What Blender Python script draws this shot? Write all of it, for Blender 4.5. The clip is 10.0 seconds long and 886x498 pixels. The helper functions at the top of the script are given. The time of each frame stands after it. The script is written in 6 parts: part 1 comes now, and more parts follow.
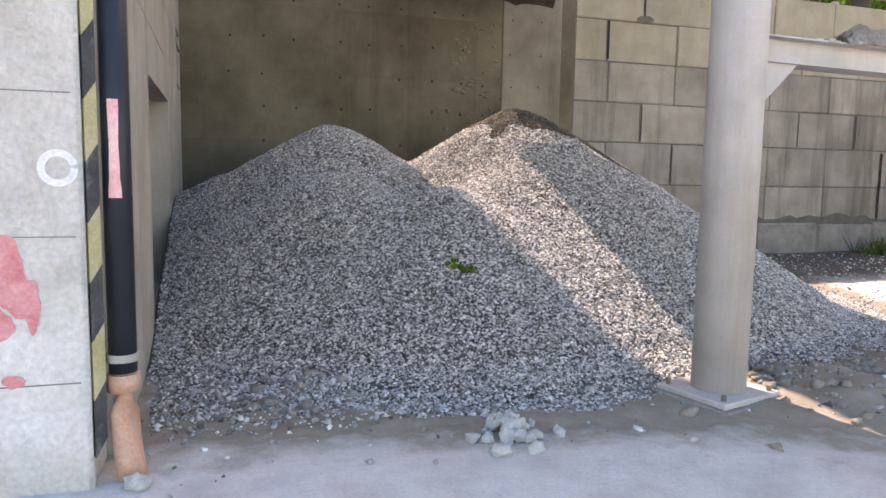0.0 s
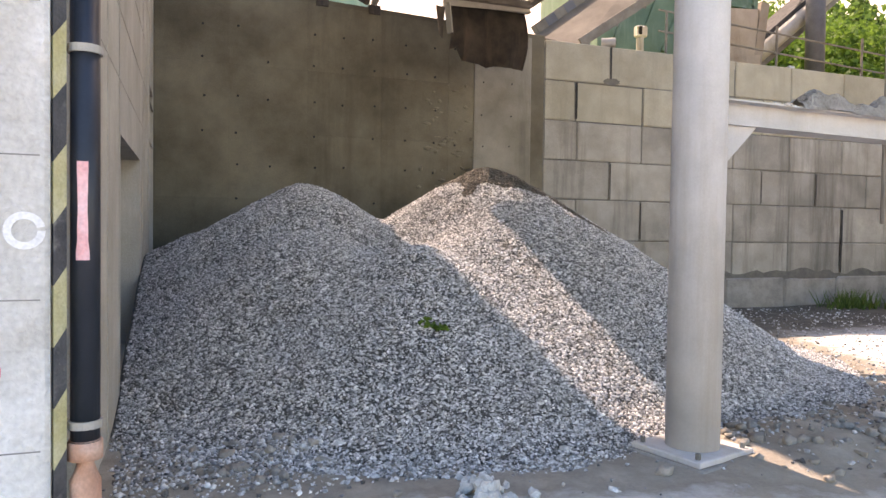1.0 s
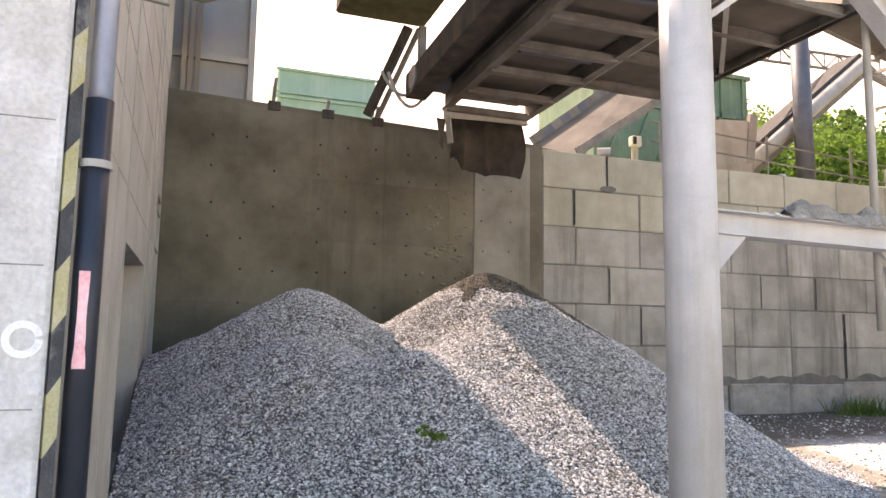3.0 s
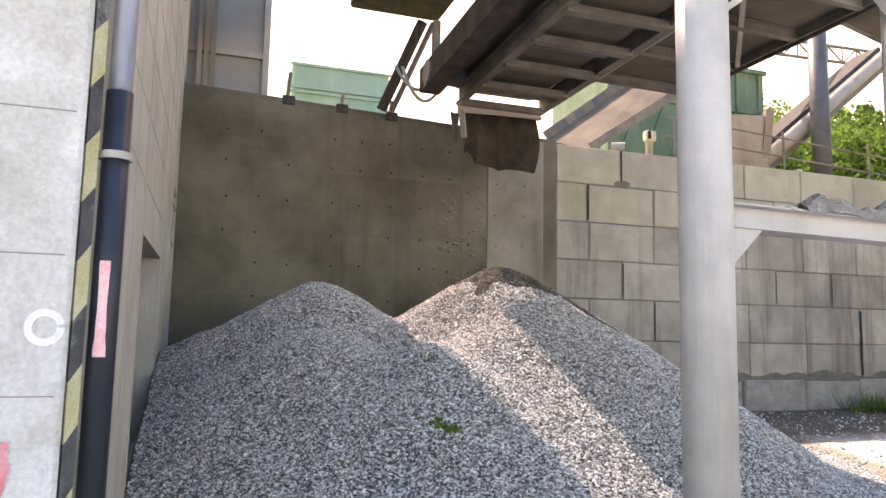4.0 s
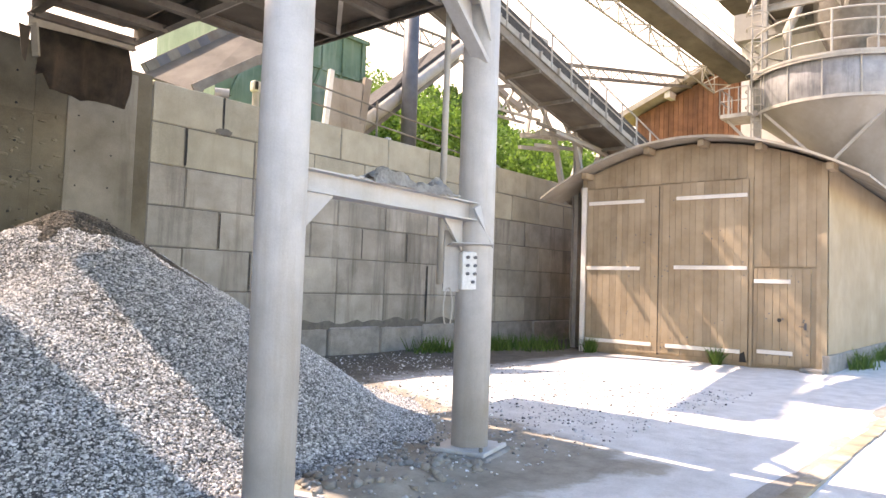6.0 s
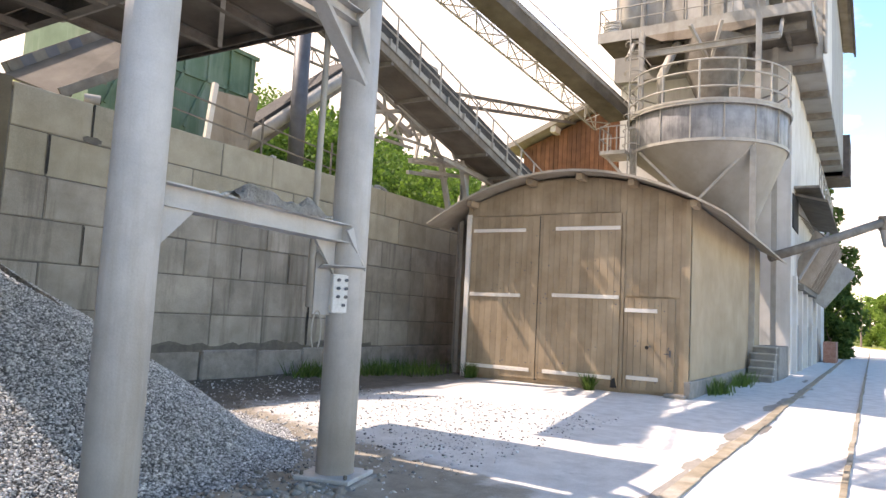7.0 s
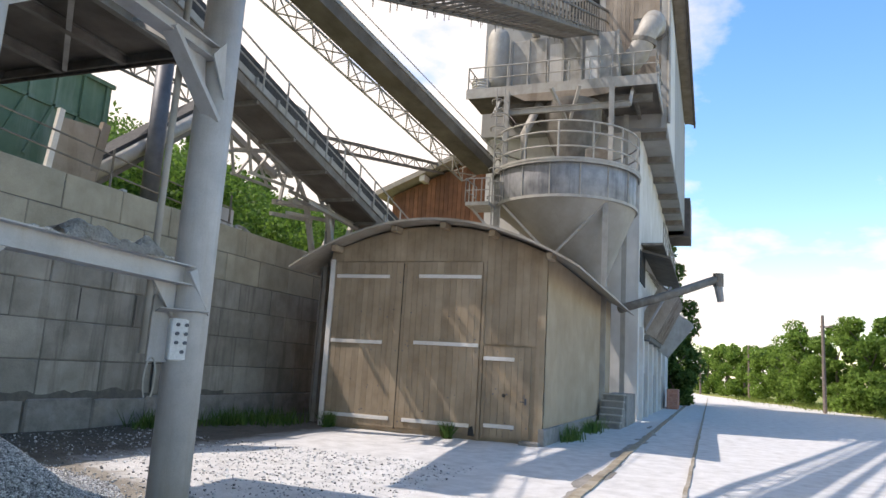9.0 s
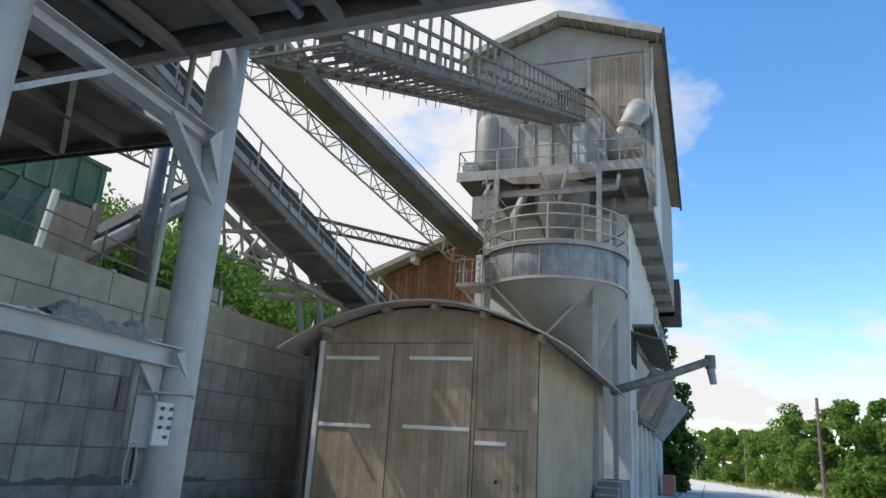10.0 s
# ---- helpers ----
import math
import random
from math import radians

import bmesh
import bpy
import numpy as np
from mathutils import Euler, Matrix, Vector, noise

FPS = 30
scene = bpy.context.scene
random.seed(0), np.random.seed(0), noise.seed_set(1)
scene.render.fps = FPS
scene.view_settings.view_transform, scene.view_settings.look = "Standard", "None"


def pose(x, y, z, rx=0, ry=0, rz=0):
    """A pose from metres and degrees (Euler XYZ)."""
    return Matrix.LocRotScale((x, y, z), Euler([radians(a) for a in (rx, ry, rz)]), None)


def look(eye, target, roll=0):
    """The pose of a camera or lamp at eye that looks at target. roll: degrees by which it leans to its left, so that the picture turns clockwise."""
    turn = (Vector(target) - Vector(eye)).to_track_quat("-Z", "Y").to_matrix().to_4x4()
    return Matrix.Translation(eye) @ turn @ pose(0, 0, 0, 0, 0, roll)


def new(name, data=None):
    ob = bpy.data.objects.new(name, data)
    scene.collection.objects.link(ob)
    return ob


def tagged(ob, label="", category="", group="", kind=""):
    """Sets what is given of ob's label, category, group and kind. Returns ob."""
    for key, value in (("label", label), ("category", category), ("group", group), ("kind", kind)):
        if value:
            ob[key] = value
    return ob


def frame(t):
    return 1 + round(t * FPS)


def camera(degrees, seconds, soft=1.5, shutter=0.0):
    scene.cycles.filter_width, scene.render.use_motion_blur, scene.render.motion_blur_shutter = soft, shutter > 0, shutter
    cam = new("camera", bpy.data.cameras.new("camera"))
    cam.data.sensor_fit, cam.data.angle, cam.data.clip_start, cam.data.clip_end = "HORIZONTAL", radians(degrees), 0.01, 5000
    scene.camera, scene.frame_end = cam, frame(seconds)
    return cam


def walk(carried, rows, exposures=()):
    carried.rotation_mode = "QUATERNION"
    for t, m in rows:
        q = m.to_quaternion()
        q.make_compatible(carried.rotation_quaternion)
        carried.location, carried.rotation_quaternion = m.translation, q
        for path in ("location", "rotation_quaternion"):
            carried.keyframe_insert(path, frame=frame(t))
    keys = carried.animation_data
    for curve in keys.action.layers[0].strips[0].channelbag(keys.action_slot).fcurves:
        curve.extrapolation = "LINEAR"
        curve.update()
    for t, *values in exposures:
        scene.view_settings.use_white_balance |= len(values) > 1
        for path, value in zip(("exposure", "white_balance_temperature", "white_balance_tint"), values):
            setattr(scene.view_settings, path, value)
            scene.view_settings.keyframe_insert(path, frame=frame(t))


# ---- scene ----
cam = camera(64.47, 10.0)
PATH = [
    (0, (-0.006, 0.014, 1.621), (3.031, 9.481, 0.551), 0.99),
    (0.5, (0.001, 0.010, 1.632), (3.300, 9.427, 0.973), 0.92),
    (1, (0.000, 0.001, 1.647), (3.394, 9.403, 1.371), 0.80),
    (1.5, (-0.000, -0.014, 1.661), (3.402, 9.388, 1.855), 1.23),
    (2, (0.006, -0.036, 1.675), (3.364, 9.362, 2.304), 1.23),
    (2.5, (0.025, -0.060, 1.686), (3.369, 9.308, 2.712), 1.02),
    (2.7, (0.027, -0.064, 1.685), (3.367, 9.288, 2.863), 0.86),
    (4, (0.005, -0.078, 1.655), (3.153, 9.348, 2.766), 1.21),
    (4.5, (0.032, -0.105, 1.676), (3.398, 9.269, 2.569), 1.05),
    (5, (0.079, -0.146, 1.702), (5.045, 8.496, 2.513), 0.50),
    (5.5, (0.123, -0.185, 1.721), (6.717, 7.305, 2.372), 1.05),
    (6, (0.208, -0.224, 1.740), (7.825, 6.234, 2.257), 1.92),
    (6.2, (0.247, -0.247, 1.744), (8.126, 5.888, 2.277), 2.15),
    (7.5, (0.431, -0.418, 1.750), (9.095, 4.441, 2.897), 3.24),
    (8, (0.500, -0.442, 1.723), (9.285, 4.189, 2.899), 3.14),
    (8.5, (0.530, -0.466, 1.743), (9.396, 4.010, 2.902), 3.28),
    (9, (0.518, -0.470, 1.784), (9.714, 3.089, 3.450), 3.48),
    (9.5, (0.513, -0.482, 1.792), (9.674, 2.778, 4.128), 3.67),
    (10, (0.497, -0.476, 1.795), (9.476, 2.931, 4.582), 3.54),
]
EXPOSURES = [(0.0, 1.0, 9100, 31), (1.0, 1.06, 9100, 31), (2.5, 1.14, 9000, 31), (4.5, 1.18, 8900, 31), (5.5, 1.36, 8600, 29), (6.2, 1.2, 8300, 26), (7.5, 0.32, 7700, 22), (8.5, 0.05, 7400, 21), (9.0, -0.08, 6900, 17), (9.5, -0.3, 6500, 14), (10.0, -0.46, 6200, 12)]
walk(cam, [(t, look(eye, target, roll)) for t, eye, target, roll in PATH], EXPOSURES)

# ---- world, sun, exposure ----
SUN_DIR = Vector((-0.24, 0.72, 1.0)).normalized()


def build_world():
    w = bpy.data.worlds.new("sky")
    scene.world = w
    w.use_nodes = True
    nt = w.node_tree
    nt.nodes.clear()
    out = nt.nodes.new("ShaderNodeOutputWorld")
    bg = nt.nodes.new("ShaderNodeBackground")
    bg.inputs[1].default_value = 0.15
    sky = nt.nodes.new("ShaderNodeTexSky")
    sky.sky_type = "NISHITA"
    sky.sun_disc = False
    sky.sun_elevation = math.asin(SUN_DIR.z)
    sky.sun_rotation = math.atan2(SUN_DIR.x, SUN_DIR.y)
    sky.air_density, sky.dust_density, sky.ozone_density = 1.2, 0.1, 1.2
    # clouds: noise over the direction, flattened towards the horizon
    tc = nt.nodes.new("ShaderNodeTexCoord")
    sep = nt.nodes.new("ShaderNodeSeparateXYZ")
    nt.links.new(tc.outputs["Generated"], sep.inputs[0])
    add = nt.nodes.new("ShaderNodeMath")
    add.operation = "ADD"
    add.inputs[1].default_value = 0.25
    nt.links.new(sep.outputs[2], add.inputs[0])
    comb = nt.nodes.new("ShaderNodeCombineXYZ")
    for k in (0, 1):
        dv = nt.nodes.new("ShaderNodeMath")
        dv.operation = "DIVIDE"
        nt.links.new(sep.outputs[k], dv.inputs[0])
        nt.links.new(add.outputs[0], dv.inputs[1])
        nt.links.new(dv.outputs[0], comb.inputs[k])
    nz = nt.nodes.new("ShaderNodeTexNoise")
    nz.inputs["Scale"].default_value = 2.3
    nz.inputs["Detail"].default_value = 9
    nz.inputs["Roughness"].default_value = 0.56
    drift = nt.nodes.new("ShaderNodeMapping")
    drift.inputs["Location"].default_value = (3.3, 1.2, 0.0)
    nt.links.new(comb.outputs[0], drift.inputs[0])
    nt.links.new(drift.outputs[0], nz.inputs["Vector"])
    # more cloud towards the sun's side (+y), less to the south
    mad = nt.nodes.new("ShaderNodeMath")
    mad.operation = "MULTIPLY_ADD"
    mad.inputs[1].default_value = 0.58
    nt.links.new(sep.outputs[1], mad.inputs[0])
    nt.links.new(nz.outputs["Fac"], mad.inputs[2])
    # a bank of cumulus low over the horizon
    bank = nt.nodes.new("ShaderNodeMapRange")
    bank.inputs[1].default_value, bank.inputs[2].default_value = 0.02, 0.24
    bank.inputs[3].default_value, bank.inputs[4].default_value = 0.15, -0.03
    nt.links.new(sep.outputs[2], bank.inputs[0])
    low = nt.nodes.new("ShaderNodeMath")
    low.operation = "ADD"
    nt.links.new(bank.outputs[0], low.inputs[0])
    nt.links.new(mad.outputs[0], low.inputs[1])
    ramp = nt.nodes.new("ShaderNodeValToRGB")
    ramp.color_ramp.elements[0].position = 0.45
    ramp.color_ramp.elements[1].position = 0.62
    nt.links.new(low.outputs[0], ramp.inputs[0])
    mix = nt.nodes.new("ShaderNodeMix")
    mix.data_type = "RGBA"
    nt.links.new(ramp.outputs[0], mix.inputs[0])
    clear = nt.nodes.new("ShaderNodeHueSaturation")
    clear.inputs["Saturation"].default_value, clear.inputs["Value"].default_value = 1.3, 2.05
    nt.links.new(sky.outputs[0], clear.inputs["Color"])
    nt.links.new(clear.outputs[0], mix.inputs[6])
    mix.inputs[7].default_value = (8.4, 8.15, 7.8, 1)
    nt.links.new(mix.outputs[2], bg.inputs[0])
    nt.links.new(bg.outputs[0], out.inputs[0])


build_world()
sun = new("sun", bpy.data.lights.new("sun", "SUN"))
sun.data.energy, sun.data.angle, sun.data.color = 4.9, radians(0.53), (1.0, 0.97, 0.92)
sun.matrix_world = look((0, 0, 60), Vector((0, 0, 60)) - SUN_DIR)


# ---- materials ----
def mat(name, c1, c2, scale=4.0, rough=0.85, metal=0.0, bump=0.25, fine=60.0, c3=None, stain=0.0, streak=False, per_object=0.0, per_island=0.0, spec=0.4, grain=1.0):
    """Base colour mixed from c1 and c2 by noise, with fine grain, optional stains of c3 and variation from piece to piece."""
    m = bpy.data.materials.new(name)
    m.use_nodes = True
    nt = m.node_tree
    L = nt.links.new
    b = nt.nodes["Principled BSDF"]
    b.inputs["Roughness"].default_value, b.inputs["Metallic"].default_value = rough, metal
    b.inputs["Specular IOR Level"].default_value = spec
    geo = nt.nodes.new("ShaderNodeNewGeometry")
    n1 = nt.nodes.new("ShaderNodeTexNoise")
    n1.inputs["Scale"].default_value, n1.inputs["Detail"].default_value, n1.inputs["Roughness"].default_value = scale, 8, 0.62
    n2 = nt.nodes.new("ShaderNodeTexNoise")
    n2.inputs["Scale"].default_value, n2.inputs["Detail"].default_value = fine, 4
    L(geo.outputs["Position"], n1.inputs["Vector"])
    L(geo.outputs["Position"], n2.inputs["Vector"])
    r = nt.nodes.new("ShaderNodeValToRGB")
    r.color_ramp.elements[0].position, r.color_ramp.elements[1].position = 0.32, 0.68
    r.color_ramp.elements[0].color, r.color_ramp.elements[1].color = (*c1, 1), (*c2, 1)
    L(n1.outputs["Fac"], r.inputs[0])
    col = r.outputs[0]
    if c3:
        n3 = nt.nodes.new("ShaderNodeTexNoise")
        n3.inputs["Scale"].default_value, n3.inputs["Detail"].default_value, n3.inputs["Roughness"].default_value = scale * 0.45, 6, 0.7
        mp = nt.nodes.new("ShaderNodeMapping")
        mp.inputs["Location"].default_value = (7.3, 2.1, 5.7)
        if streak:
            mp.inputs["Scale"].default_value = (3.2, 3.2, 0.28)
        L(geo.outputs["Position"], mp.inputs[0])
        L(mp.outputs[0], n3.inputs["Vector"])
        r3 = nt.nodes.new("ShaderNodeValToRGB")
        r3.color_ramp.elements[0].position, r3.color_ramp.elements[1].position = 0.5, 0.72
        L(n3.outputs["Fac"], r3.inputs[0])
        sc = nt.nodes.new("ShaderNodeMath")
        sc.operation = "MULTIPLY"
        sc.inputs[1].default_value = stain
        L(r3.outputs[0], sc.inputs[0])
        mx = nt.nodes.new("ShaderNodeMix")
        mx.data_type = "RGBA"
        L(sc.outputs[0], mx.inputs[0])
        L(col, mx.inputs[6])
        mx.inputs[7].default_value = (*c3, 1)
        col = mx.outputs[2]
    # fine grain and variation from piece to piece as a change of value
    val = nt.nodes.new("ShaderNodeMapRange")
    val.inputs[3].default_value, val.inputs[4].default_value = 1 - 0.28 * grain, 1 + 0.25 * grain
    L(n2.outputs["Fac"], val.inputs[0])
    v = val.outputs[0]
    for amount, kind in ((per_object, "obj"), (per_island, "isl")):
        if amount:
            if kind == "obj":
                src = nt.nodes.new("ShaderNodeObjectInfo").outputs["Random"]
            else:
                src = geo.outputs["Random Per Island"]
            mr = nt.nodes.new("ShaderNodeMapRange")
            mr.inputs[3].default_value, mr.inputs[4].default_value = 1 - amount, 1 + amount
            L(src, mr.inputs[0])
            mm = nt.nodes.new("ShaderNodeMath")
            mm.operation = "MULTIPLY"
            L(v, mm.inputs[0])
            L(mr.outputs[0], mm.inputs[1])
            v = mm.outputs[0]
    hsv = nt.nodes.new("ShaderNodeHueSaturation")
    L(v, hsv.inputs["Value"])
    L(col, hsv.inputs["Color"])
    L(hsv.outputs[0], b.inputs["Base Color"])
    if bump:
        s = nt.nodes.new("ShaderNodeMath")
        s.operation = "ADD"
        L(n1.outputs["Fac"], s.inputs[0])
        L(n2.outputs["Fac"], s.inputs[1])
        bp = nt.nodes.new("ShaderNodeBump")
        bp.inputs["Strength"].default_value, bp.inputs["Distance"].default_value = bump, 0.03
        L(s.outputs[0], bp.inputs["Height"])
        L(bp.outputs[0], b.inputs["Normal"])
    return m


M = dict(
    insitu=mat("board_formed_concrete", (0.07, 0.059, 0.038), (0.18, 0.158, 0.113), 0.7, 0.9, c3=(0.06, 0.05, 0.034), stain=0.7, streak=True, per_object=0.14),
    crust=mat("cement_crust", (0.40, 0.38, 0.34), (0.62, 0.60, 0.56), 9.0, 0.95, bump=0.8, fine=50.0, c3=(0.16, 0.14, 0.12), stain=0.8),
    recast=mat("recast_concrete", (0.15, 0.134, 0.102), (0.27, 0.25, 0.205), 1.1, 0.92, c3=(0.10, 0.088, 0.066), stain=0.8, streak=True),
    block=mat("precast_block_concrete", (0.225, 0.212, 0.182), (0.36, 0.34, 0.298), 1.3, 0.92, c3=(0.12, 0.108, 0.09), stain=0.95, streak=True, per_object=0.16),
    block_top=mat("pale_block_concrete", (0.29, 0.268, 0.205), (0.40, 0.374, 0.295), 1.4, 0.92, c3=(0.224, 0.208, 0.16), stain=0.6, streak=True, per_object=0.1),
    joint=mat("mortar_shadow", (0.10, 0.095, 0.085), (0.16, 0.15, 0.13), 6.0, 0.95),
    footing=mat("rough_footing", (0.204, 0.196, 0.178), (0.323, 0.306, 0.281), 3.0, 0.95, bump=0.6, c3=(0.119, 0.111, 0.102), stain=0.7),
    sidewall=mat("building_concrete", (0.36, 0.34, 0.29), (0.49, 0.465, 0.41), 1.3, 0.9, c3=(0.30, 0.28, 0.24), stain=0.6, streak=True),
    pillar=mat("whitewashed_concrete", (0.52, 0.50, 0.46), (0.72, 0.71, 0.68), 1.6, 0.9, bump=0.7, fine=34.0, c3=(0.34, 0.32, 0.27), stain=0.75),
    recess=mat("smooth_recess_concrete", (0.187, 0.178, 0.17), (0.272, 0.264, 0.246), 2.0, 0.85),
    mud=mat("dried_mud", (0.22, 0.20, 0.17), (0.34, 0.31, 0.27), 1.1, 0.95, bump=0.55, fine=35.0, c3=(0.13, 0.12, 0.10), stain=0.6),
    # base under the loose stones, darkened to paint the shade between them
    gravel=mat("shaded_gravel_base", (0.035, 0.035, 0.033), (0.12, 0.118, 0.113), 28.0, 0.9, bump=1.0, fine=75.0),
    stone=mat("crushed_stone", (0.25, 0.246, 0.238), (0.56, 0.552, 0.535), 14.0, 0.85, bump=0.2, fine=90.0, per_island=0.8),
    damp=mat("damp_brown_gravel", (0.055, 0.047, 0.037), (0.13, 0.113, 0.09), 14.0, 0.8, bump=0.2, fine=90.0, per_island=0.6),
    rubble=mat("pale_rubble", (0.27, 0.27, 0.255), (0.44, 0.44, 0.42), 9.0, 0.9, bump=0.3, per_island=0.3),
    grey_paint=mat("grey_paint_dusty", (0.40, 0.395, 0.385), (0.52, 0.51, 0.495), 2.4, 0.6, bump=0.1, c3=(0.36, 0.32, 0.26), stain=0.7, streak=True, grain=0.3),
    steel=mat("dusty_steel", (0.119, 0.106, 0.0892), (0.221, 0.204, 0.174), 2.6, 0.75, 0.0, 0.2, c3=(0.136, 0.0935, 0.068), stain=0.6),
    steel_light=mat("galvanised_dusty", (0.30, 0.283, 0.25), (0.42, 0.40, 0.36), 2.0, 0.6, 0.15, 0.1, c3=(0.238, 0.21, 0.175), stain=0.5, streak=True, grain=0.3),
    plate=mat("conveyor_plate", (0.082, 0.07, 0.055), (0.165, 0.143, 0.116), 1.2, 0.85, c3=(0.119, 0.0935, 0.068), stain=0.7, grain=0.3),
    dark_steel=mat("dark_pipe_paint", (0.07, 0.075, 0.09), (0.13, 0.135, 0.15), 2.0, 0.5, 0.0, 0.1),
    rubber=mat("worn_rubber", (0.035, 0.03, 0.027), (0.085, 0.07, 0.058), 3.0, 0.9, bump=0.6, c3=(0.16, 0.12, 0.09), stain=0.5, streak=True),
    belt=mat("belt_rubber", (0.03, 0.03, 0.03), (0.07, 0.065, 0.06), 4.0, 0.8),
    wood=mat("dusty_planks", (0.265, 0.196, 0.125), (0.39, 0.305, 0.21), 1.2, 0.85, bump=0.2, c3=(0.207, 0.155, 0.104), stain=0.6, streak=True, per_object=0.13, grain=0.3),
    wood_pale=mat("pale_batten", (0.66, 0.61, 0.55), (0.80, 0.76, 0.70), 2.0, 0.8, bump=0.2),
    wood_side=mat("rendered_side", (0.31, 0.24, 0.155), (0.41, 0.33, 0.23), 1.0, 0.9, c3=(0.296, 0.242, 0.172), stain=0.5, streak=True, grain=0.3),
    wood_red=mat("red_brown_boards", (0.17, 0.075, 0.04), (0.28, 0.13, 0.07), 2.0, 0.85, c3=(0.10, 0.05, 0.03), stain=0.6, streak=True, per_object=0.2),
    wood_grey=mat("weathered_boards", (0.24, 0.192, 0.144), (0.368, 0.304, 0.24), 1.0, 0.85, c3=(0.16, 0.112, 0.072), stain=0.7, streak=True, per_object=0.15),
    sheet_roof=mat("fibre_sheet_roof", (0.3, 0.27, 0.225), (0.405, 0.367, 0.315), 1.5, 0.9, c3=(0.195, 0.165, 0.128), stain=0.6),
    silo=mat("silo_sheet", (0.238, 0.223, 0.198), (0.317, 0.302, 0.274), 1.0, 0.6, 0.1, 0.08, c3=(0.216, 0.194, 0.166), stain=0.6, streak=True, grain=0.3),
    silo_dark=mat("silo_band", (0.163, 0.163, 0.17), (0.34, 0.34, 0.34), 1.4, 0.5, 0.3, 0.08, c3=(0.0408, 0.0442, 0.0544), stain=0.9, streak=True, grain=0.3),
    render=mat("white_render", (0.527, 0.51, 0.476), (0.646, 0.637, 0.612), 0.8, 0.9, c3=(0.357, 0.34, 0.306), stain=0.6, streak=True, grain=0.3),
    cladding=mat("grey_cladding", (0.259, 0.252, 0.237), (0.34, 0.333, 0.318), 0.8, 0.7, c3=(0.252, 0.229, 0.2), stain=0.5, streak=True, grain=0.3),
    roof_dark=mat("dark_roof_edge", (0.06, 0.05, 0.045), (0.11, 0.09, 0.08), 2.0, 0.7),
    green_pale=mat("pale_green_paint", (0.20, 0.34, 0.28), (0.27, 0.42, 0.36), 1.2, 0.6, c3=(0.5, 0.56, 0.5), stain=0.5, streak=True, grain=0.3),
    green=mat("green_container_paint", (0.095, 0.165, 0.105), (0.15, 0.24, 0.165), 1.2, 0.6, c3=(0.36, 0.42, 0.36), stain=0.6, streak=True, grain=0.3),
    black_pipe=mat("black_plastic", (0.012, 0.016, 0.022), (0.022, 0.028, 0.038), 3.0, 0.42, bump=0.03, grain=0.3),
    metal_pipe=mat("zinc_pipe", (0.42, 0.46, 0.55), (0.58, 0.62, 0.70), 2.0, 0.35, 0.7, 0.03, grain=0.3),
    orange_pipe=mat("terracotta_plastic", (0.52, 0.26, 0.17), (0.66, 0.40, 0.30), 3.0, 0.6, bump=0.05, c3=(0.62, 0.55, 0.48), stain=0.5),
    pink=mat("pink_spray", (0.78, 0.30, 0.29), (0.85, 0.55, 0.56), 9.0, 0.7, bump=0.0),
    white_spray=mat("white_spray", (0.66, 0.66, 0.66), (0.82, 0.82, 0.82), 9.0, 0.8, bump=0.0),
    red_spray=mat("red_spray", (0.62, 0.16, 0.17), (0.74, 0.36, 0.36), 7.0, 0.8, bump=0.1),
    yellow=mat("worn_yellow", (0.40, 0.36, 0.17), (0.54, 0.50, 0.32), 5.0, 0.8, c3=(0.42, 0.40, 0.34), stain=0.9),
    black=mat("worn_black", (0.035, 0.037, 0.042), (0.09, 0.09, 0.09), 5.0, 0.8, c3=(0.40, 0.38, 0.34), stain=0.85),
    box=mat("switch_box", (0.60, 0.60, 0.58), (0.70, 0.70, 0.68), 6.0, 0.5, bump=0.03),
    leaf=mat("leaf", (0.055, 0.11, 0.02), (0.12, 0.21, 0.045), 0.8, 0.7, bump=0.0, fine=6.0, per_island=0.45),
    leaf_dark=mat("leaf_dark", (0.025, 0.055, 0.02), (0.055, 0.10, 0.035), 0.8, 0.7, bump=0.0, fine=6.0, per_island=0.45),
    grass=mat("grass_blades", (0.09, 0.15, 0.03), (0.20, 0.27, 0.07), 0.7, 0.8, bump=0.0, per_island=0.4),
    verge=mat("grass_verge", (0.17, 0.20, 0.05), (0.32, 0.33, 0.10), 0.6, 0.95, bump=0.6, fine=20.0),
    bark=mat("bark", (0.10, 0.08, 0.06), (0.18, 0.15, 0.12), 6.0, 0.95, bump=0.6),
    pole_wood=mat("tarred_pole", (0.20, 0.15, 0.12), (0.30, 0.24, 0.20), 4.0, 0.9),
    dark=mat("dark_opening", (0.02, 0.02, 0.02), (0.035, 0.035, 0.033), 3.0, 0.95, bump=0.0),
    rust=mat("rail_rust", (0.19, 0.15, 0.10), (0.38, 0.32, 0.23), 2.5, 0.9, c3=(0.5, 0.47, 0.42), stain=0.7),
    brick=mat("red_brick", (0.36, 0.16, 0.11), (0.48, 0.26, 0.19), 5.0, 0.9),
)


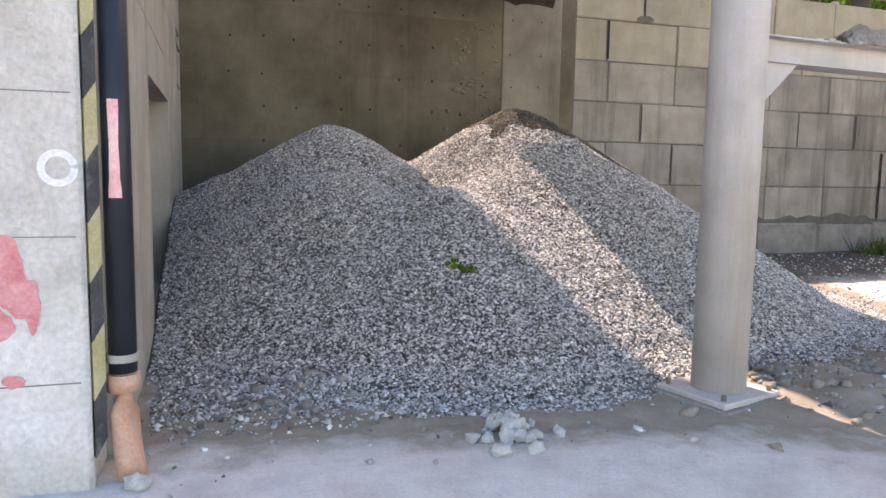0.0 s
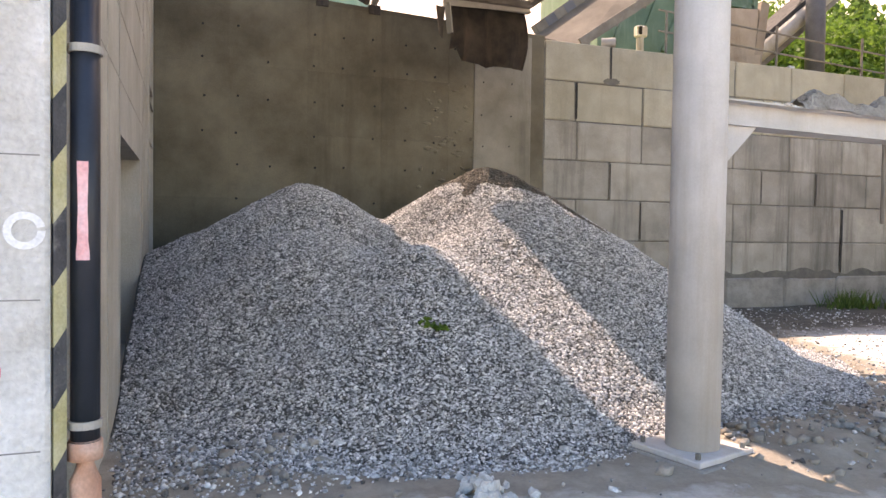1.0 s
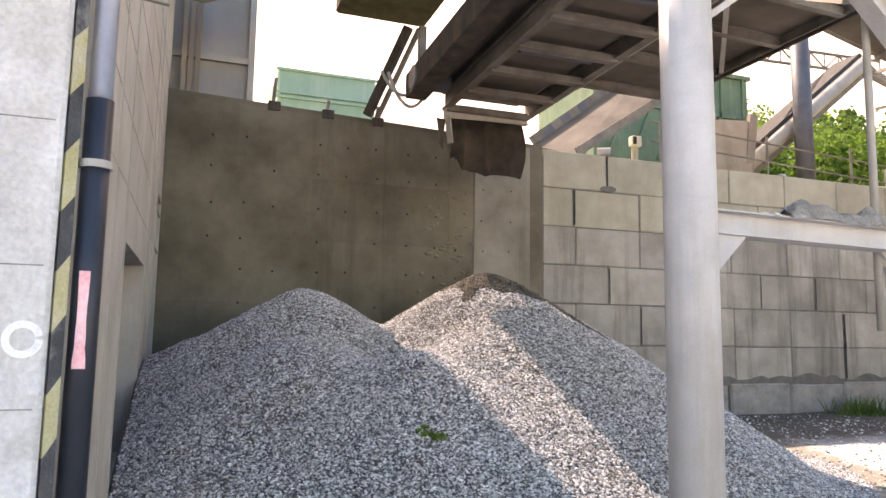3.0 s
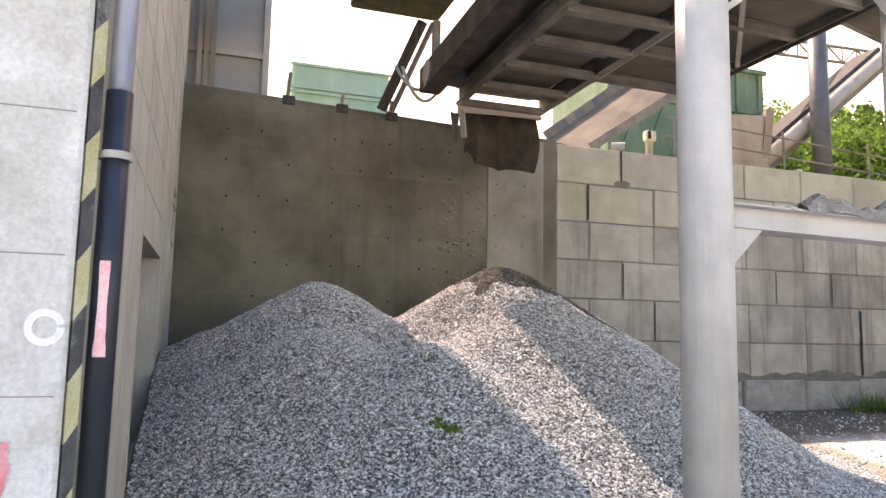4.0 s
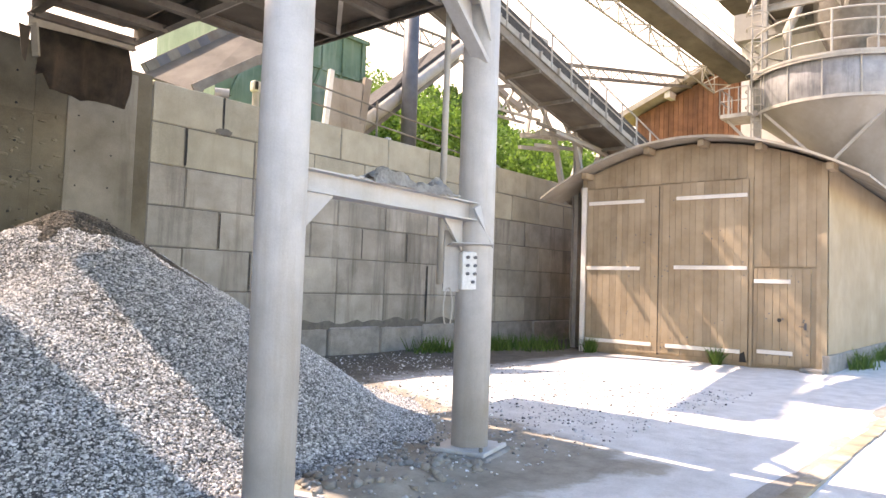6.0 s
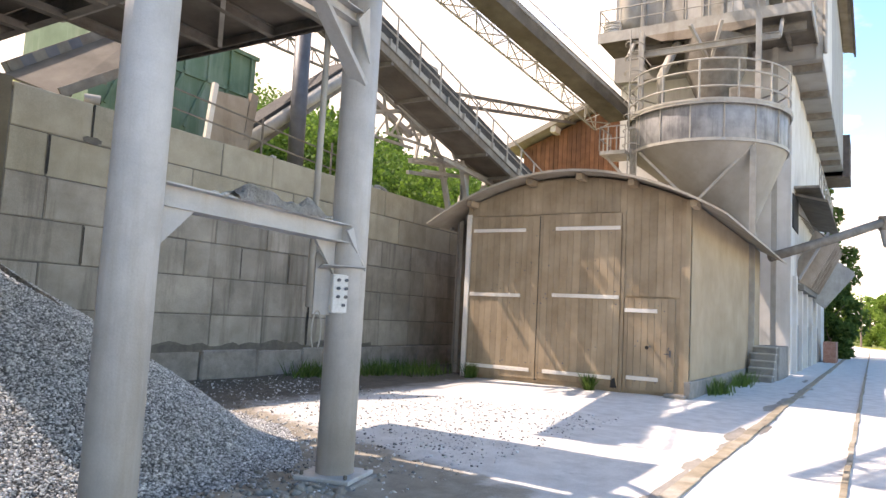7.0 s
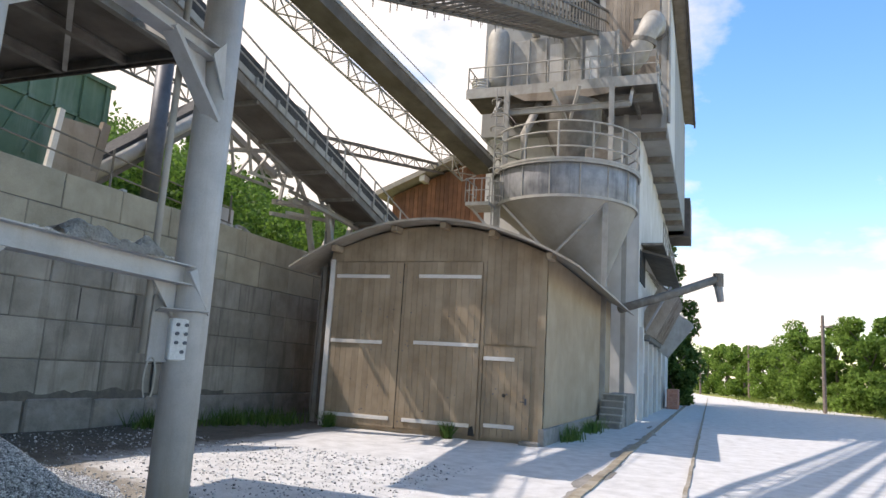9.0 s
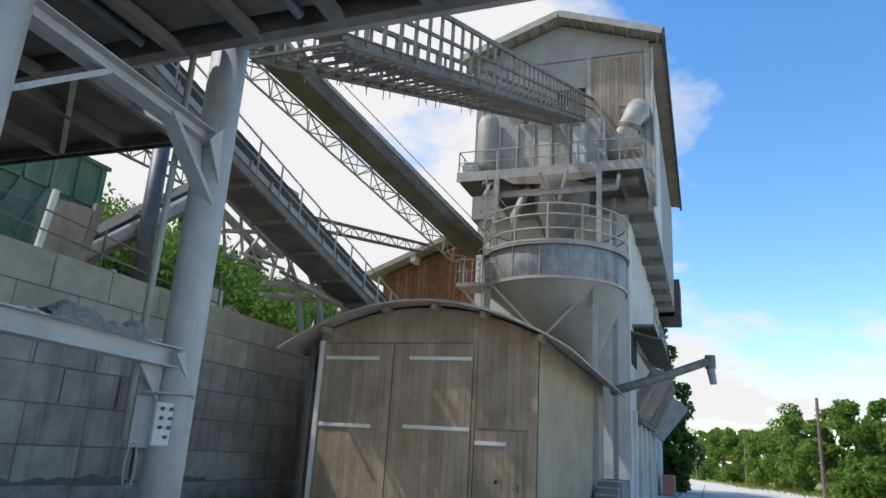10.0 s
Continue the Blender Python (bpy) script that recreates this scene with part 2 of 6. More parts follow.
def ground_material():
    """Pale cement dust over concrete to the south and east, mud under the gantry; the two meet on a ragged line."""
    m = bpy.data.materials.new("yard_ground")
    m.use_nodes = True
    nt = m.node_tree
    L = nt.links.new
    b = nt.nodes["Principled BSDF"]
    b.inputs["Roughness"].default_value = 0.95
    b.inputs["Specular IOR Level"].default_value = 0.2
    geo = nt.nodes.new("ShaderNodeNewGeometry")
    sep = nt.nodes.new("ShaderNodeSeparateXYZ")
    L(geo.outputs["Position"], sep.inputs[0])

    def noise_tex(scale, detail=8, rough=0.62):
        n = nt.nodes.new("ShaderNodeTexNoise")
        n.inputs["Scale"].default_value, n.inputs["Detail"].default_value, n.inputs["Roughness"].default_value = scale, detail, rough
        L(geo.outputs["Position"], n.inputs["Vector"])
        return n.outputs["Fac"]

    def ramp(src, lo, hi, ca, cb):
        r = nt.nodes.new("ShaderNodeValToRGB")
        r.color_ramp.elements[0].position, r.color_ramp.elements[1].position = lo, hi
        r.color_ramp.elements[0].color, r.color_ramp.elements[1].color = (*ca, 1), (*cb, 1)
        L(src, r.inputs[0])
        return r.outputs[0]

    def math2(op, a, c):
        n = nt.nodes.new("ShaderNodeMath")
        n.operation = op
        for k, v in enumerate((a, c)):
            if isinstance(v, (int, float)):
                n.inputs[k].default_value = v
            else:
                L(v, n.inputs[k])
        return n.outputs[0]

    big, mid, fine = noise_tex(0.5), noise_tex(2.4), noise_tex(40.0, 5)
    mud = ramp(mid, 0.3, 0.7, (0.19, 0.168, 0.137), (0.36, 0.325, 0.27))
    dust = ramp(mid, 0.26, 0.6, (0.46, 0.44, 0.41), (0.64, 0.62, 0.59))
    # edge of the mud: y = 3.75 by the building, falling a little to the east; open yard east of x = 11
    e1 = math2("SUBTRACT", math2("ADD", sep.outputs[1], math2("MULTIPLY", sep.outputs[0], 0.2)), 4.02)
    e2 = math2("SUBTRACT", 6.2, math2("ADD", sep.outputs[0], math2("MULTIPLY", sep.outputs[1], -0.35)))
    e = math2("MAXIMUM", math2("MINIMUM", e1, e2), math2("SUBTRACT", sep.outputs[1], 9.3))
    e = math2("ADD", e, math2("MULTIPLY", math2("SUBTRACT", mid, 0.5), 1.5))
    e = math2("ADD", e, math2("MULTIPLY", math2("SUBTRACT", big, 0.5), 0.9))
    k = nt.nodes.new("ShaderNodeMapRange")
    k.inputs[1].default_value, k.inputs[2].default_value = -0.12, 0.22
    L(e, k.inputs[0])
    mx = nt.nodes.new("ShaderNodeMix")
    mx.data_type = "RGBA"
    L(k.outputs[0], mx.inputs[0])
    L(dust, mx.inputs[6])
    L(mud, mx.inputs[7])
    # dark damp soil along the foot of the block wall
    soil = nt.nodes.new("ShaderNodeMapRange")
    soil.inputs[1].default_value, soil.inputs[2].default_value = 8.3, 9.5
    L(math2("ADD", sep.outputs[1], math2("MULTIPLY", math2("SUBTRACT", mid, 0.5), 2.2)), soil.inputs[0])
    sm = nt.nodes.new("ShaderNodeMix")
    sm.data_type = "RGBA"
    L(soil.outputs[0], sm.inputs[0])
    L(mx.outputs[2], sm.inputs[6])
    L(ramp(mid, 0.3, 0.7, (0.075, 0.066, 0.054), (0.15, 0.133, 0.11)), sm.inputs[7])
    # dark damp spots and speckle
    spots = ramp(noise_tex(1.7, 5, 0.7), 0.62, 0.72, (0, 0, 0), (1, 1, 1))
    sp = nt.nodes.new("ShaderNodeMix")
    sp.data_type = "RGBA"
    L(math2("MULTIPLY", spots, 0.4), sp.inputs[0])
    L(sm.outputs[2], sp.inputs[6])
    sp.inputs[7].default_value = (0.24, 0.22, 0.19, 1)
    hsv = nt.nodes.new("ShaderNodeHueSaturation")
    mr = nt.nodes.new("ShaderNodeMapRange")
    mr.inputs[3].default_value, mr.inputs[4].default_value = 0.8, 1.18
    L(fine, mr.inputs[0])
    L(mr.outputs[0], hsv.inputs["Value"])
    L(sp.outputs[2], hsv.inputs["Color"])
    L(hsv.outputs[0], b.inputs["Base Color"])
    bp = nt.nodes.new("ShaderNodeBump")
    bp.inputs["Strength"].default_value, bp.inputs["Distance"].default_value = 0.5, 0.03
    L(math2("ADD", mid, fine), bp.inputs["Height"])
    L(bp.outputs[0], b.inputs["Normal"])
    return m


M["ground"] = ground_material()


def leaf_material(name, c1, c2):
    """Thin leaves that let some of the light through, each a little different."""
    m = bpy.data.materials.new(name)
    m.use_nodes = True
    nt = m.node_tree
    L = nt.links.new
    out, b = nt.nodes["Material Output"], nt.nodes["Principled BSDF"]
    b.inputs["Roughness"].default_value, b.inputs["Specular IOR Level"].default_value = 0.6, 0.25
    geo = nt.nodes.new("ShaderNodeNewGeometry")
    r = nt.nodes.new("ShaderNodeValToRGB")
    r.color_ramp.elements[0].color, r.color_ramp.elements[1].color = (*c1, 1), (*c2, 1)
    L(geo.outputs["Random Per Island"], r.inputs[0])
    tl = nt.nodes.new("ShaderNodeBsdfTranslucent")
    mx = nt.nodes.new("ShaderNodeMixShader")
    mx.inputs[0].default_value = 0.5
    L(r.outputs[0], b.inputs["Base Color"])
    L(r.outputs[0], tl.inputs[0])
    L(b.outputs[0], mx.inputs[1])
    L(tl.outputs[0], mx.inputs[2])
    L(mx.outputs[0], out.inputs[0])
    return m


M["leaf"] = leaf_material("leaf_green", (0.045, 0.10, 0.015), (0.17, 0.29, 0.05))
M["leaf_road"] = leaf_material("roadside_leaf", (0.10, 0.17, 0.03), (0.28, 0.42, 0.085))
M["leaf_dark"] = leaf_material("leaf_deep_green", (0.05, 0.10, 0.025), (0.15, 0.24, 0.06))
M["grass"] = leaf_material("grass_green", (0.12, 0.18, 0.03), (0.30, 0.36, 0.10))


# ---- mesh helpers ----
def part(name, bm, material, parent=None, label="", smooth=False):
    """One mesh object from a bmesh, under a thing or a part."""
    me = bpy.data.meshes.new(name)
    bm.normal_update()
    bm.to_mesh(me)
    bm.free()
    me.materials.append(M[material])
    if smooth:
        for p in me.polygons:
            p.use_smooth = True
    ob = new(name, me)
    if parent is not None:
        ob.parent = parent
        ob.matrix_parent_inverse = parent.matrix_world.inverted()
    if label:
        ob["label"] = label
    return ob


def thing(name, at, label, category, group="", kind=""):
    e = new(name)
    e.empty_display_size = 0.1
    e.location = at
    e.matrix_world = Matrix.Translation(at)
    return tagged(e, label, category, group, kind)


def box(bm, lo, hi, m=None, bevel=0.0):
    """Axis-aligned box between two corners, turned by m where given."""
    lo, hi = Vector(lo), Vector(hi)
    g = bmesh.ops.create_cube(bm, size=1.0)
    mm = Matrix.Translation((lo + hi) / 2) @ Matrix.Diagonal((*(hi - lo), 1))
    bmesh.ops.transform(bm, matrix=(m or Matrix()) @ mm, verts=g["verts"])
    if bevel:
        es = list({e for v in g["verts"] for e in v.link_edges})
        bmesh.ops.bevel(bm, geom=es, offset=bevel, segments=1, affect="EDGES")
    return bm


def axes(p0, p1, up=(0, 0, 1)):
    """A frame at p0 with x along p1 - p0 and z as near up as it goes."""
    x = (Vector(p1) - Vector(p0)).normalized()
    y = Vector(up).cross(x)
    if y.length < 1e-4:
        y = Vector((0, 1, 0)).cross(x)
        if y.length < 1e-4:
            y = Vector((1, 0, 0)).cross(x)
    y.normalize()
    z = x.cross(y)
    return Matrix(((x.x, y.x, z.x, p0[0]), (x.y, y.y, z.y, p0[1]), (x.z, y.z, z.z, p0[2]), (0, 0, 0, 1)))


def bar(bm, p0, p1, w=0.06, h=0.06, up=(0, 0, 1)):
    """Rectangular bar from p0 to p1."""
    n = (Vector(p1) - Vector(p0)).length
    return box(bm, (0, -w / 2, -h / 2), (n, w / 2, h / 2), axes(p0, p1, up))


def ibeam(bm, p0, p1, w=0.12, h=0.2, t=0.015, up=(0, 0, 1)):
    n = (Vector(p1) - Vector(p0)).length
    a = axes(p0, p1, up)
    box(bm, (0, -t / 2, -h / 2 + t), (n, t / 2, h / 2 - t), a)
    box(bm, (0, -w / 2, -h / 2), (n, w / 2, -h / 2 + t), a)
    box(bm, (0, -w / 2, h / 2 - t), (n, w / 2, h / 2), a)
    return bm


def rod(bm, p0, p1, r=0.02, seg=8, r2=None):
    n = (Vector(p1) - Vector(p0)).length
    g = bmesh.ops.create_cone(bm, cap_ends=True, segments=seg, radius1=r, radius2=r if r2 is None else r2, depth=n)
    m = axes(p0, p1) @ Matrix.Rotation(math.pi / 2, 4, "Y") @ Matrix.Translation((0, 0, n / 2))
    bmesh.ops.transform(bm, matrix=m, verts=g["verts"])
    return bm


def lathe(bm, profile, centre, seg=24, closed=False):
    """Surface of revolution round the vertical through centre; profile of (radius, z)."""
    rings = []
    for r, z in profile:
        rings.append([bm.verts.new((centre[0] + r * math.cos(2 * math.pi * k / seg), centre[1] + r * math.sin(2 * math.pi * k / seg), z)) for k in range(seg)])
    for a, b in zip(rings, rings[1:]):
        for k in range(seg):
            bm.faces.new((a[k], a[(k + 1) % seg], b[(k + 1) % seg], b[k]))
    if closed:
        bm.faces.new(rings[0][::-1])
        bm.faces.new(rings[-1])
    return bm


def prism(bm, pts, offset):
    """Solid from a planar outline pushed along offset."""
    o = Vector(offset)
    a = [bm.verts.new(p) for p in pts]
    b = [bm.verts.new(Vector(p) + o) for p in pts]
    n = len(pts)
    bm.faces.new(a[::-1])
    bm.faces.new(b)
    for k in range(n):
        bm.faces.new((a[k], a[(k + 1) % n], b[(k + 1) % n], b[k]))
    bmesh.ops.recalc_face_normals(bm, faces=bm.faces[:])
    return bm


def tube(bm, pts, r, seg=8):
    """Round tube along a line of points."""
    pts = [Vector(p) for p in pts]
    rings = []
    for k, p in enumerate(pts):
        d = (pts[min(k + 1, len(pts) - 1)] - pts[max(k - 1, 0)]).normalized()
        a = axes(p, p + d)
        rings.append([bm.verts.new(a @ Vector((0, r * math.cos(2 * math.pi * i / seg), r * math.sin(2 * math.pi * i / seg)))) for i in range(seg)])
    for a, b in zip(rings, rings[1:]):
        for i in range(seg):
            bm.faces.new((a[i], a[(i + 1) % seg], b[(i + 1) % seg], b[i]))
    bm.faces.new(rings[0][::-1])
    bm.faces.new(rings[-1])
    return bm


B = bmesh.new
rng = random.Random(5)


# ---- setting: ground ----
def pile_height(x, y):
    """Two tipped cones of gravel run together, lying against the back wall."""
    def cone(px, py, h, s, yk=1.0):
        d = math.hypot(x - px, (y - py) * yk)
        return h - s * (math.sqrt(d * d + 0.12) - 0.34)
    a = math.atan2(y - 9.45, x - 4.12)
    slope = 0.65 + 0.03 * math.cos(a) + 0.05 * math.sin(a)
    hs = [cone(4.12, 9.45, 2.56, slope), cone(1.5, 9.75, 2.3, 0.70), cone(2.45, 7.4, 1.40, 0.57), cone(1.3, 8.2, 1.62, 0.66), cone(0.2, 10.3, 1.55, 0.6)]
    k = 13.0
    h = math.log(sum(math.exp(k * v) for v in hs)) / k
    # hollow behind the front crest, and the crest itself
    h -= 0.24 * math.exp(-((x - 2.75) / 0.62) ** 2 - ((y - 8.45) / 0.6) ** 2)
    h += 0.10 * math.exp(-((x - 2.2) / 0.8) ** 2 - ((y - 7.5) / 0.45) ** 2)
    h += 0.05 * noise.noise((x * 1.3, y * 1.3, 0.3)) + 0.025 * noise.noise((x * 4, y * 4, 1.7))
    if h < 0.25:
        h = 0.25 * math.exp((h - 0.25) / 0.25 * 1.3)
    return h - 0.02


def ground_height(x, y):
    z = 0.025 * noise.noise((x * 0.6, y * 0.6, 0)) + 0.012 * noise.noise((x * 2.5, y * 2.5, 3))
    if 3.4 < y < 12.6 and -0.7 < x < 11:
        z += 0.02 * noise.noise((x * 5, y * 5, 5))
    # lumps of dried mud round the post's foot
    z += 0.16 * math.exp(-(((x - 4.6) / 0.9) ** 2 + ((y - 4.2) / 0.55) ** 2)) * (0.6 + 0.6 * noise.noise((x * 2.2, y * 2.2, 9)))
    z += 0.10 * math.exp(-(((x - 0.9) / 0.8) ** 2 + ((y - 5.5) / 0.35) ** 2)) * (0.6 + 0.7 * noise.noise((x * 3, y * 3, 2)))
    return z


def grid_mesh(name, xs, ys, fn, material, smooth=True):
    xs, ys = list(xs), list(ys)
    vs = [(x, y, fn(x, y)) for y in ys for x in xs]
    n = len(xs)
    fs = [(j * n + i, j * n + i + 1, (j + 1) * n + i + 1, (j + 1) * n + i) for j in range(len(ys) - 1) for i in range(n - 1)]
    me = bpy.data.meshes.new(name)
    me.from_pydata(vs, [], fs)
    me.materials.append(M[material])
    if smooth:
        me.polygons.foreach_set("use_smooth", [True] * len(fs))
    return new(name, me)


def steps(a, b, d):
    n = max(1, round((b - a) / d))
    return [a + (b - a) * k / n for k in range(n + 1)]


gx = [-900, -300, -80] + steps(-20, -3, 1.5) + steps(-2.5, 12, 0.12) + steps(12.5, 40, 0.6) + [50, 70, 100, 160, 300, 900]
gy = [-900, -300, -80] + steps(-30, -2, 1.5) + steps(-1.5, 2.4, 0.3) + steps(2.5, 12.4, 0.12) + [12.6, 12.8]
ground = tagged(grid_mesh("ground", gx, gy, ground_height, "ground"), "pale cement-dusted yard with dried mud under the gantry", "ground", kind="structure")
gx2, gy2 = [-900, -300, -80, -20, 0, 10, 20, 30, 45, 60, 90, 140, 300, 900], [12.8, 12.85, 14, 18, 24, 32, 40, 52, 66, 85, 120, 300, 900]


def upper_height(x, y):
    if y < 12.82:
        return 0
    rise = min(max((y - 24) / 40, 0), 1) * min(max((x + 10) / 40, 0.15), 1)
    return 5.1 + 16 * rise + 0.4 * noise.noise((x * 0.1, y * 0.1, 0))


upper = tagged(grid_mesh("ground_upper", gx2, gy2, upper_height, "verge"), "raised ground and wooded slope behind the retaining wall", "ground", kind="structure")

# verge beside the road, where it bends away
bm = B()
prism(bm, [(30, -21.5, 0.0), (65, -13.0, 0.0), (123, 0.6, 0.0), (300, 20, 0.0), (300, -120, 0.0), (30, -120, 0.0)], (0, 0, 0.1))
tagged(part("verge", bm, "verge"), "grassy verge along the bend of the road", "verge", kind="structure")

# two rusty channel lines let into the concrete roadway
for yy, w, lab in ((1.42, 0.17, "rust-stained rail groove along the roadway"), (-0.08, 0.07, "yellow-brown worn line along the roadway")):
    bm = B()
    xs = steps(5, 95, 0.8)
    for a, b in zip(xs, xs[1:]):
        j = 0.03 * noise.noise((a * 0.9, yy, 0))
        box(bm, (a, yy - w / 2 + j, -0.03), (b, yy + w / 2 + j, 0.034 + 0.006 * noise.noise((a, 0, 1))))
    tagged(part("rail_groove", bm, "rust"), lab, "rail groove", kind="structure")

for k in range(26):
    bm = B()
    cx = rng.uniform(5.5, 30)
    cy = rng.choice((1.42, 1.5, 1.62)) + rng.gauss(0, 0.1)
    rx, ry = rng.uniform(0.3, 1.0), rng.uniform(0.06, 0.16)
    ring = []
    for q in range(30):
        a = 2 * math.pi * q / 30
        e = 1 + 0.4 * noise.noise((math.cos(a) * 1.6 + k, math.sin(a) * 1.6, 0)) + 0.12 * noise.noise((math.cos(a) * 6 + k, math.sin(a) * 6, 4))
        x, y = cx + rx * e * math.cos(a), cy + ry * e * math.sin(a)
        ring.append(bm.verts.new((x, y, ground_height(x, y) + 0.006)))
    c = bm.verts.new((cx, cy, ground_height(cx, cy) + 0.006))
    for q in range(30):
        bm.faces.new((c, ring[q], ring[(q + 1) % 30]))
    part("damp_patch", bm, "mud", ground)

# ---- setting: in-situ wall, block wall, building on the west side ----
WY = 12.57
bm = B()
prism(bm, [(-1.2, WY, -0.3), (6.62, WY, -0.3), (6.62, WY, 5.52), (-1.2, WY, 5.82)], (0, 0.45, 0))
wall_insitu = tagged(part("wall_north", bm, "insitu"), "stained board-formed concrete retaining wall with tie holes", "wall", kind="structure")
# formwork panels, each a little different, with fine joints between them
cols, lifts = (-1.15, -0.55, 0.62, 1.95, 3.3, 4.6, 5.1), (-0.2, 1.0, 2.14, 3.28, 4.42)
for xa, xb in zip(cols, cols[1:]):
    for k, za in enumerate(lifts):
        bm = B()
        off = rng.uniform(0.004, 0.009)
        za_, zb_ = [(za, za), (lifts[k + 1], lifts[k + 1]) if k < 4 else (5.74 - 0.038 * (xa + 1.2), 5.74 - 0.038 * (xb + 1.2))]
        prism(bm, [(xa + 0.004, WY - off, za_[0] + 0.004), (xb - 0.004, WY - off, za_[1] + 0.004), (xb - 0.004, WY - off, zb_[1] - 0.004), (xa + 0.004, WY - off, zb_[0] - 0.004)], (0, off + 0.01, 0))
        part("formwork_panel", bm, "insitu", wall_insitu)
hole = None
for z in (1.55, 2.12, 2.72, 3.27, 3.87, 4.5, 5.06):
    for x in (0.2, 0.76, 1.3, 2.08, 2.58, 3.15, 3.76, 4.32, 4.72, 5.3, 5.9):
        if rng.random() < 0.8:
            if hole is None:
                bm = B()
                g = bmesh.ops.create_cone(bm, cap_ends=True, segments=8, radius1=0.024, radius2=0.017, depth=0.02)
                bmesh.ops.transform(bm, matrix=Matrix.Rotation(math.pi / 2, 4, "X"), verts=g["verts"])
                hole = part("tie_hole", bm, "dark", wall_insitu)
                ob = hole
            else:
                ob = new("tie_hole", hole.data)
                ob.parent = wall_insitu
            ob.location = (x + rng.uniform(-0.03, 0.03), WY - 0.011, z + rng.uniform(-0.02, 0.02))
# lighter pilaster patch and rough patch next to the block wall
bm = B()
box(bm, (5.12, WY - 0.02, -0.1), (6.34, WY + 0.02, 5.45), bevel=0.012)
part("pilaster", bm, "recast", wall_insitu, "paler recast strip of concrete")
bm = B()
for k in range(45):
    x, z = rng.gauss(4.55, 0.28), rng.uniform(2.4, 4.4)
    g = bmesh.ops.create_icosphere(bm, subdivisions=1, radius=1)
    bmesh.ops.transform(bm, matrix=Matrix.Translation((x, WY - 0.004, z)) @ Matrix.Diagonal((rng.uniform(0.03, 0.11), 0.012, rng.uniform(0.015, 0.05), 1)), verts=g["verts"])
part("spalled_patch", bm, "insitu", wall_insitu, "rough spalled concrete patch", smooth=True)

block_core = B()
box(block_core, (6.62, WY + 0.02, -0.3), (27, WY + 0.75, 5.3))
wall_blocks = tagged(part("wall_blocks", block_core, "joint"), "retaining wall of stacked precast concrete blocks", "wall", kind="structure")

# west building: side wall with two deep openings, front pillar face
XW = -0.57
# upper walls, back and roof are unseen; the 25 m height is added for shade
west = thing("west_building", (-3, 8, 0), "tall concrete building with deep wall openings beside the gravel bay", "building", kind="structure")


def wall_with_openings(x0, x1, y0, y1, z1, holes):
    """Wall slab between x0 and x1, along y, with rectangular openings (ya, yb, za, zb)."""
    bm = B()
    ys = sorted({y0, y1, *[h[0] for h in holes], *[h[1] for h in holes]})
    for a, b in zip(ys, ys[1:]):
        hs = [h for h in holes if h[0] <= a + 1e-6 and h[1] >= b - 1e-6]
        z = -0.3
        for h in sorted(hs, key=lambda q: q[2]):
            box(bm, (x0, a, z), (x1, b, h[2]))
            z = h[3]
        box(bm, (x0, a, z), (x1, b, z1))
    return bm


part("side_wall", wall_with_openings(XW - 0.45, XW, 4.25, WY, 25.0, [(6.75, 9.35, 0.2, 2.44), (11.4, 12.5, -0.1, 3.75)]), "sidewall", west)
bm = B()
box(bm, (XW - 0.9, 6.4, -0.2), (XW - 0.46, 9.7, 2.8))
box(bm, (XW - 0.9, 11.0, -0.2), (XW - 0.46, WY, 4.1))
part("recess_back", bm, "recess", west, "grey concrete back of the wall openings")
bm = B()
box(bm, (-9, 3.80, -0.3), (XW - 0.06, 4.25, 25.0), bevel=0.02)
pillar = part("front_wall", bm, "pillar", west, "whitewashed board-marked concrete end wall")
bm = B()
box(bm, (-9, 4.25, -0.2), (-8.6, WY, 25.0))
box(bm, (-9, 3.7, 25.0), (XW + 0.05, WY + 0.4, 25.25))
box(bm, (-9, WY, 6.0), (XW, WY + 0.4, 25.0))
part("back_and_roof", bm, "sidewall", west)
bm = B()
for y, w in ((4.9, 0.02), (5.7, 0.015), (6.6, 0.02), (9.8, 0.02), (10.6, 0.02), (11.3, 0.02)):
    box(bm, (XW - 0.02, y, 0.0), (XW + 0.006, y + w, 9))
for z in (2.9, 3.5, 4.1, 4.7, 5.3, 5.9):
    box(bm, (XW - 0.02, 4.4, z), (XW + 0.005, WY - 0.1, z + 0.01))
part("formwork_ridge", bm, "sidewall", west)
bm = B()
for z in (0.55, 1.28, 1.97, 2.7, 3.4):
    box(bm, (-8, 3.797, z), (XW - 0.1, 3.81, z + 0.007))
part("board_mark", bm, "recess", west)
# hazard band on the chamfered corner: alternating worn yellow and black
bands = []
z, k = 0.15, 0
while z < 4.6:
    h = 0.30
    bm = B()
    prism(bm, [(XW - 0.045, 3.815, z), (XW + 0.003, 3.87, z + 0.09), (XW + 0.003, 3.87, z + h + 0.09), (XW - 0.045, 3.815, z + h)], (-0.02, 0.05, 0))
    part("hazard_stripe", bm, "yellow" if k % 2 else "black", west, "worn yellow and black hazard stripe" if k == 0 else "")
    z += h
    k += 1
# painted marks on the pillar
bm = B()
rings = []
for r in (0.055, 0.09):
    rings.append([bm.verts.new((-0.735 + r * math.cos(2 * math.pi * q / 28), 3.796, 1.615 + r * math.sin(2 * math.pi * q / 28))) for q in range(1, 29)])
for q in range(27):
    bm.faces.new((rings[0][q], rings[0][q + 1], rings[1][q + 1], rings[1][q]))
part("spray_ring", bm, "white_spray", west, "white sprayed open ring")


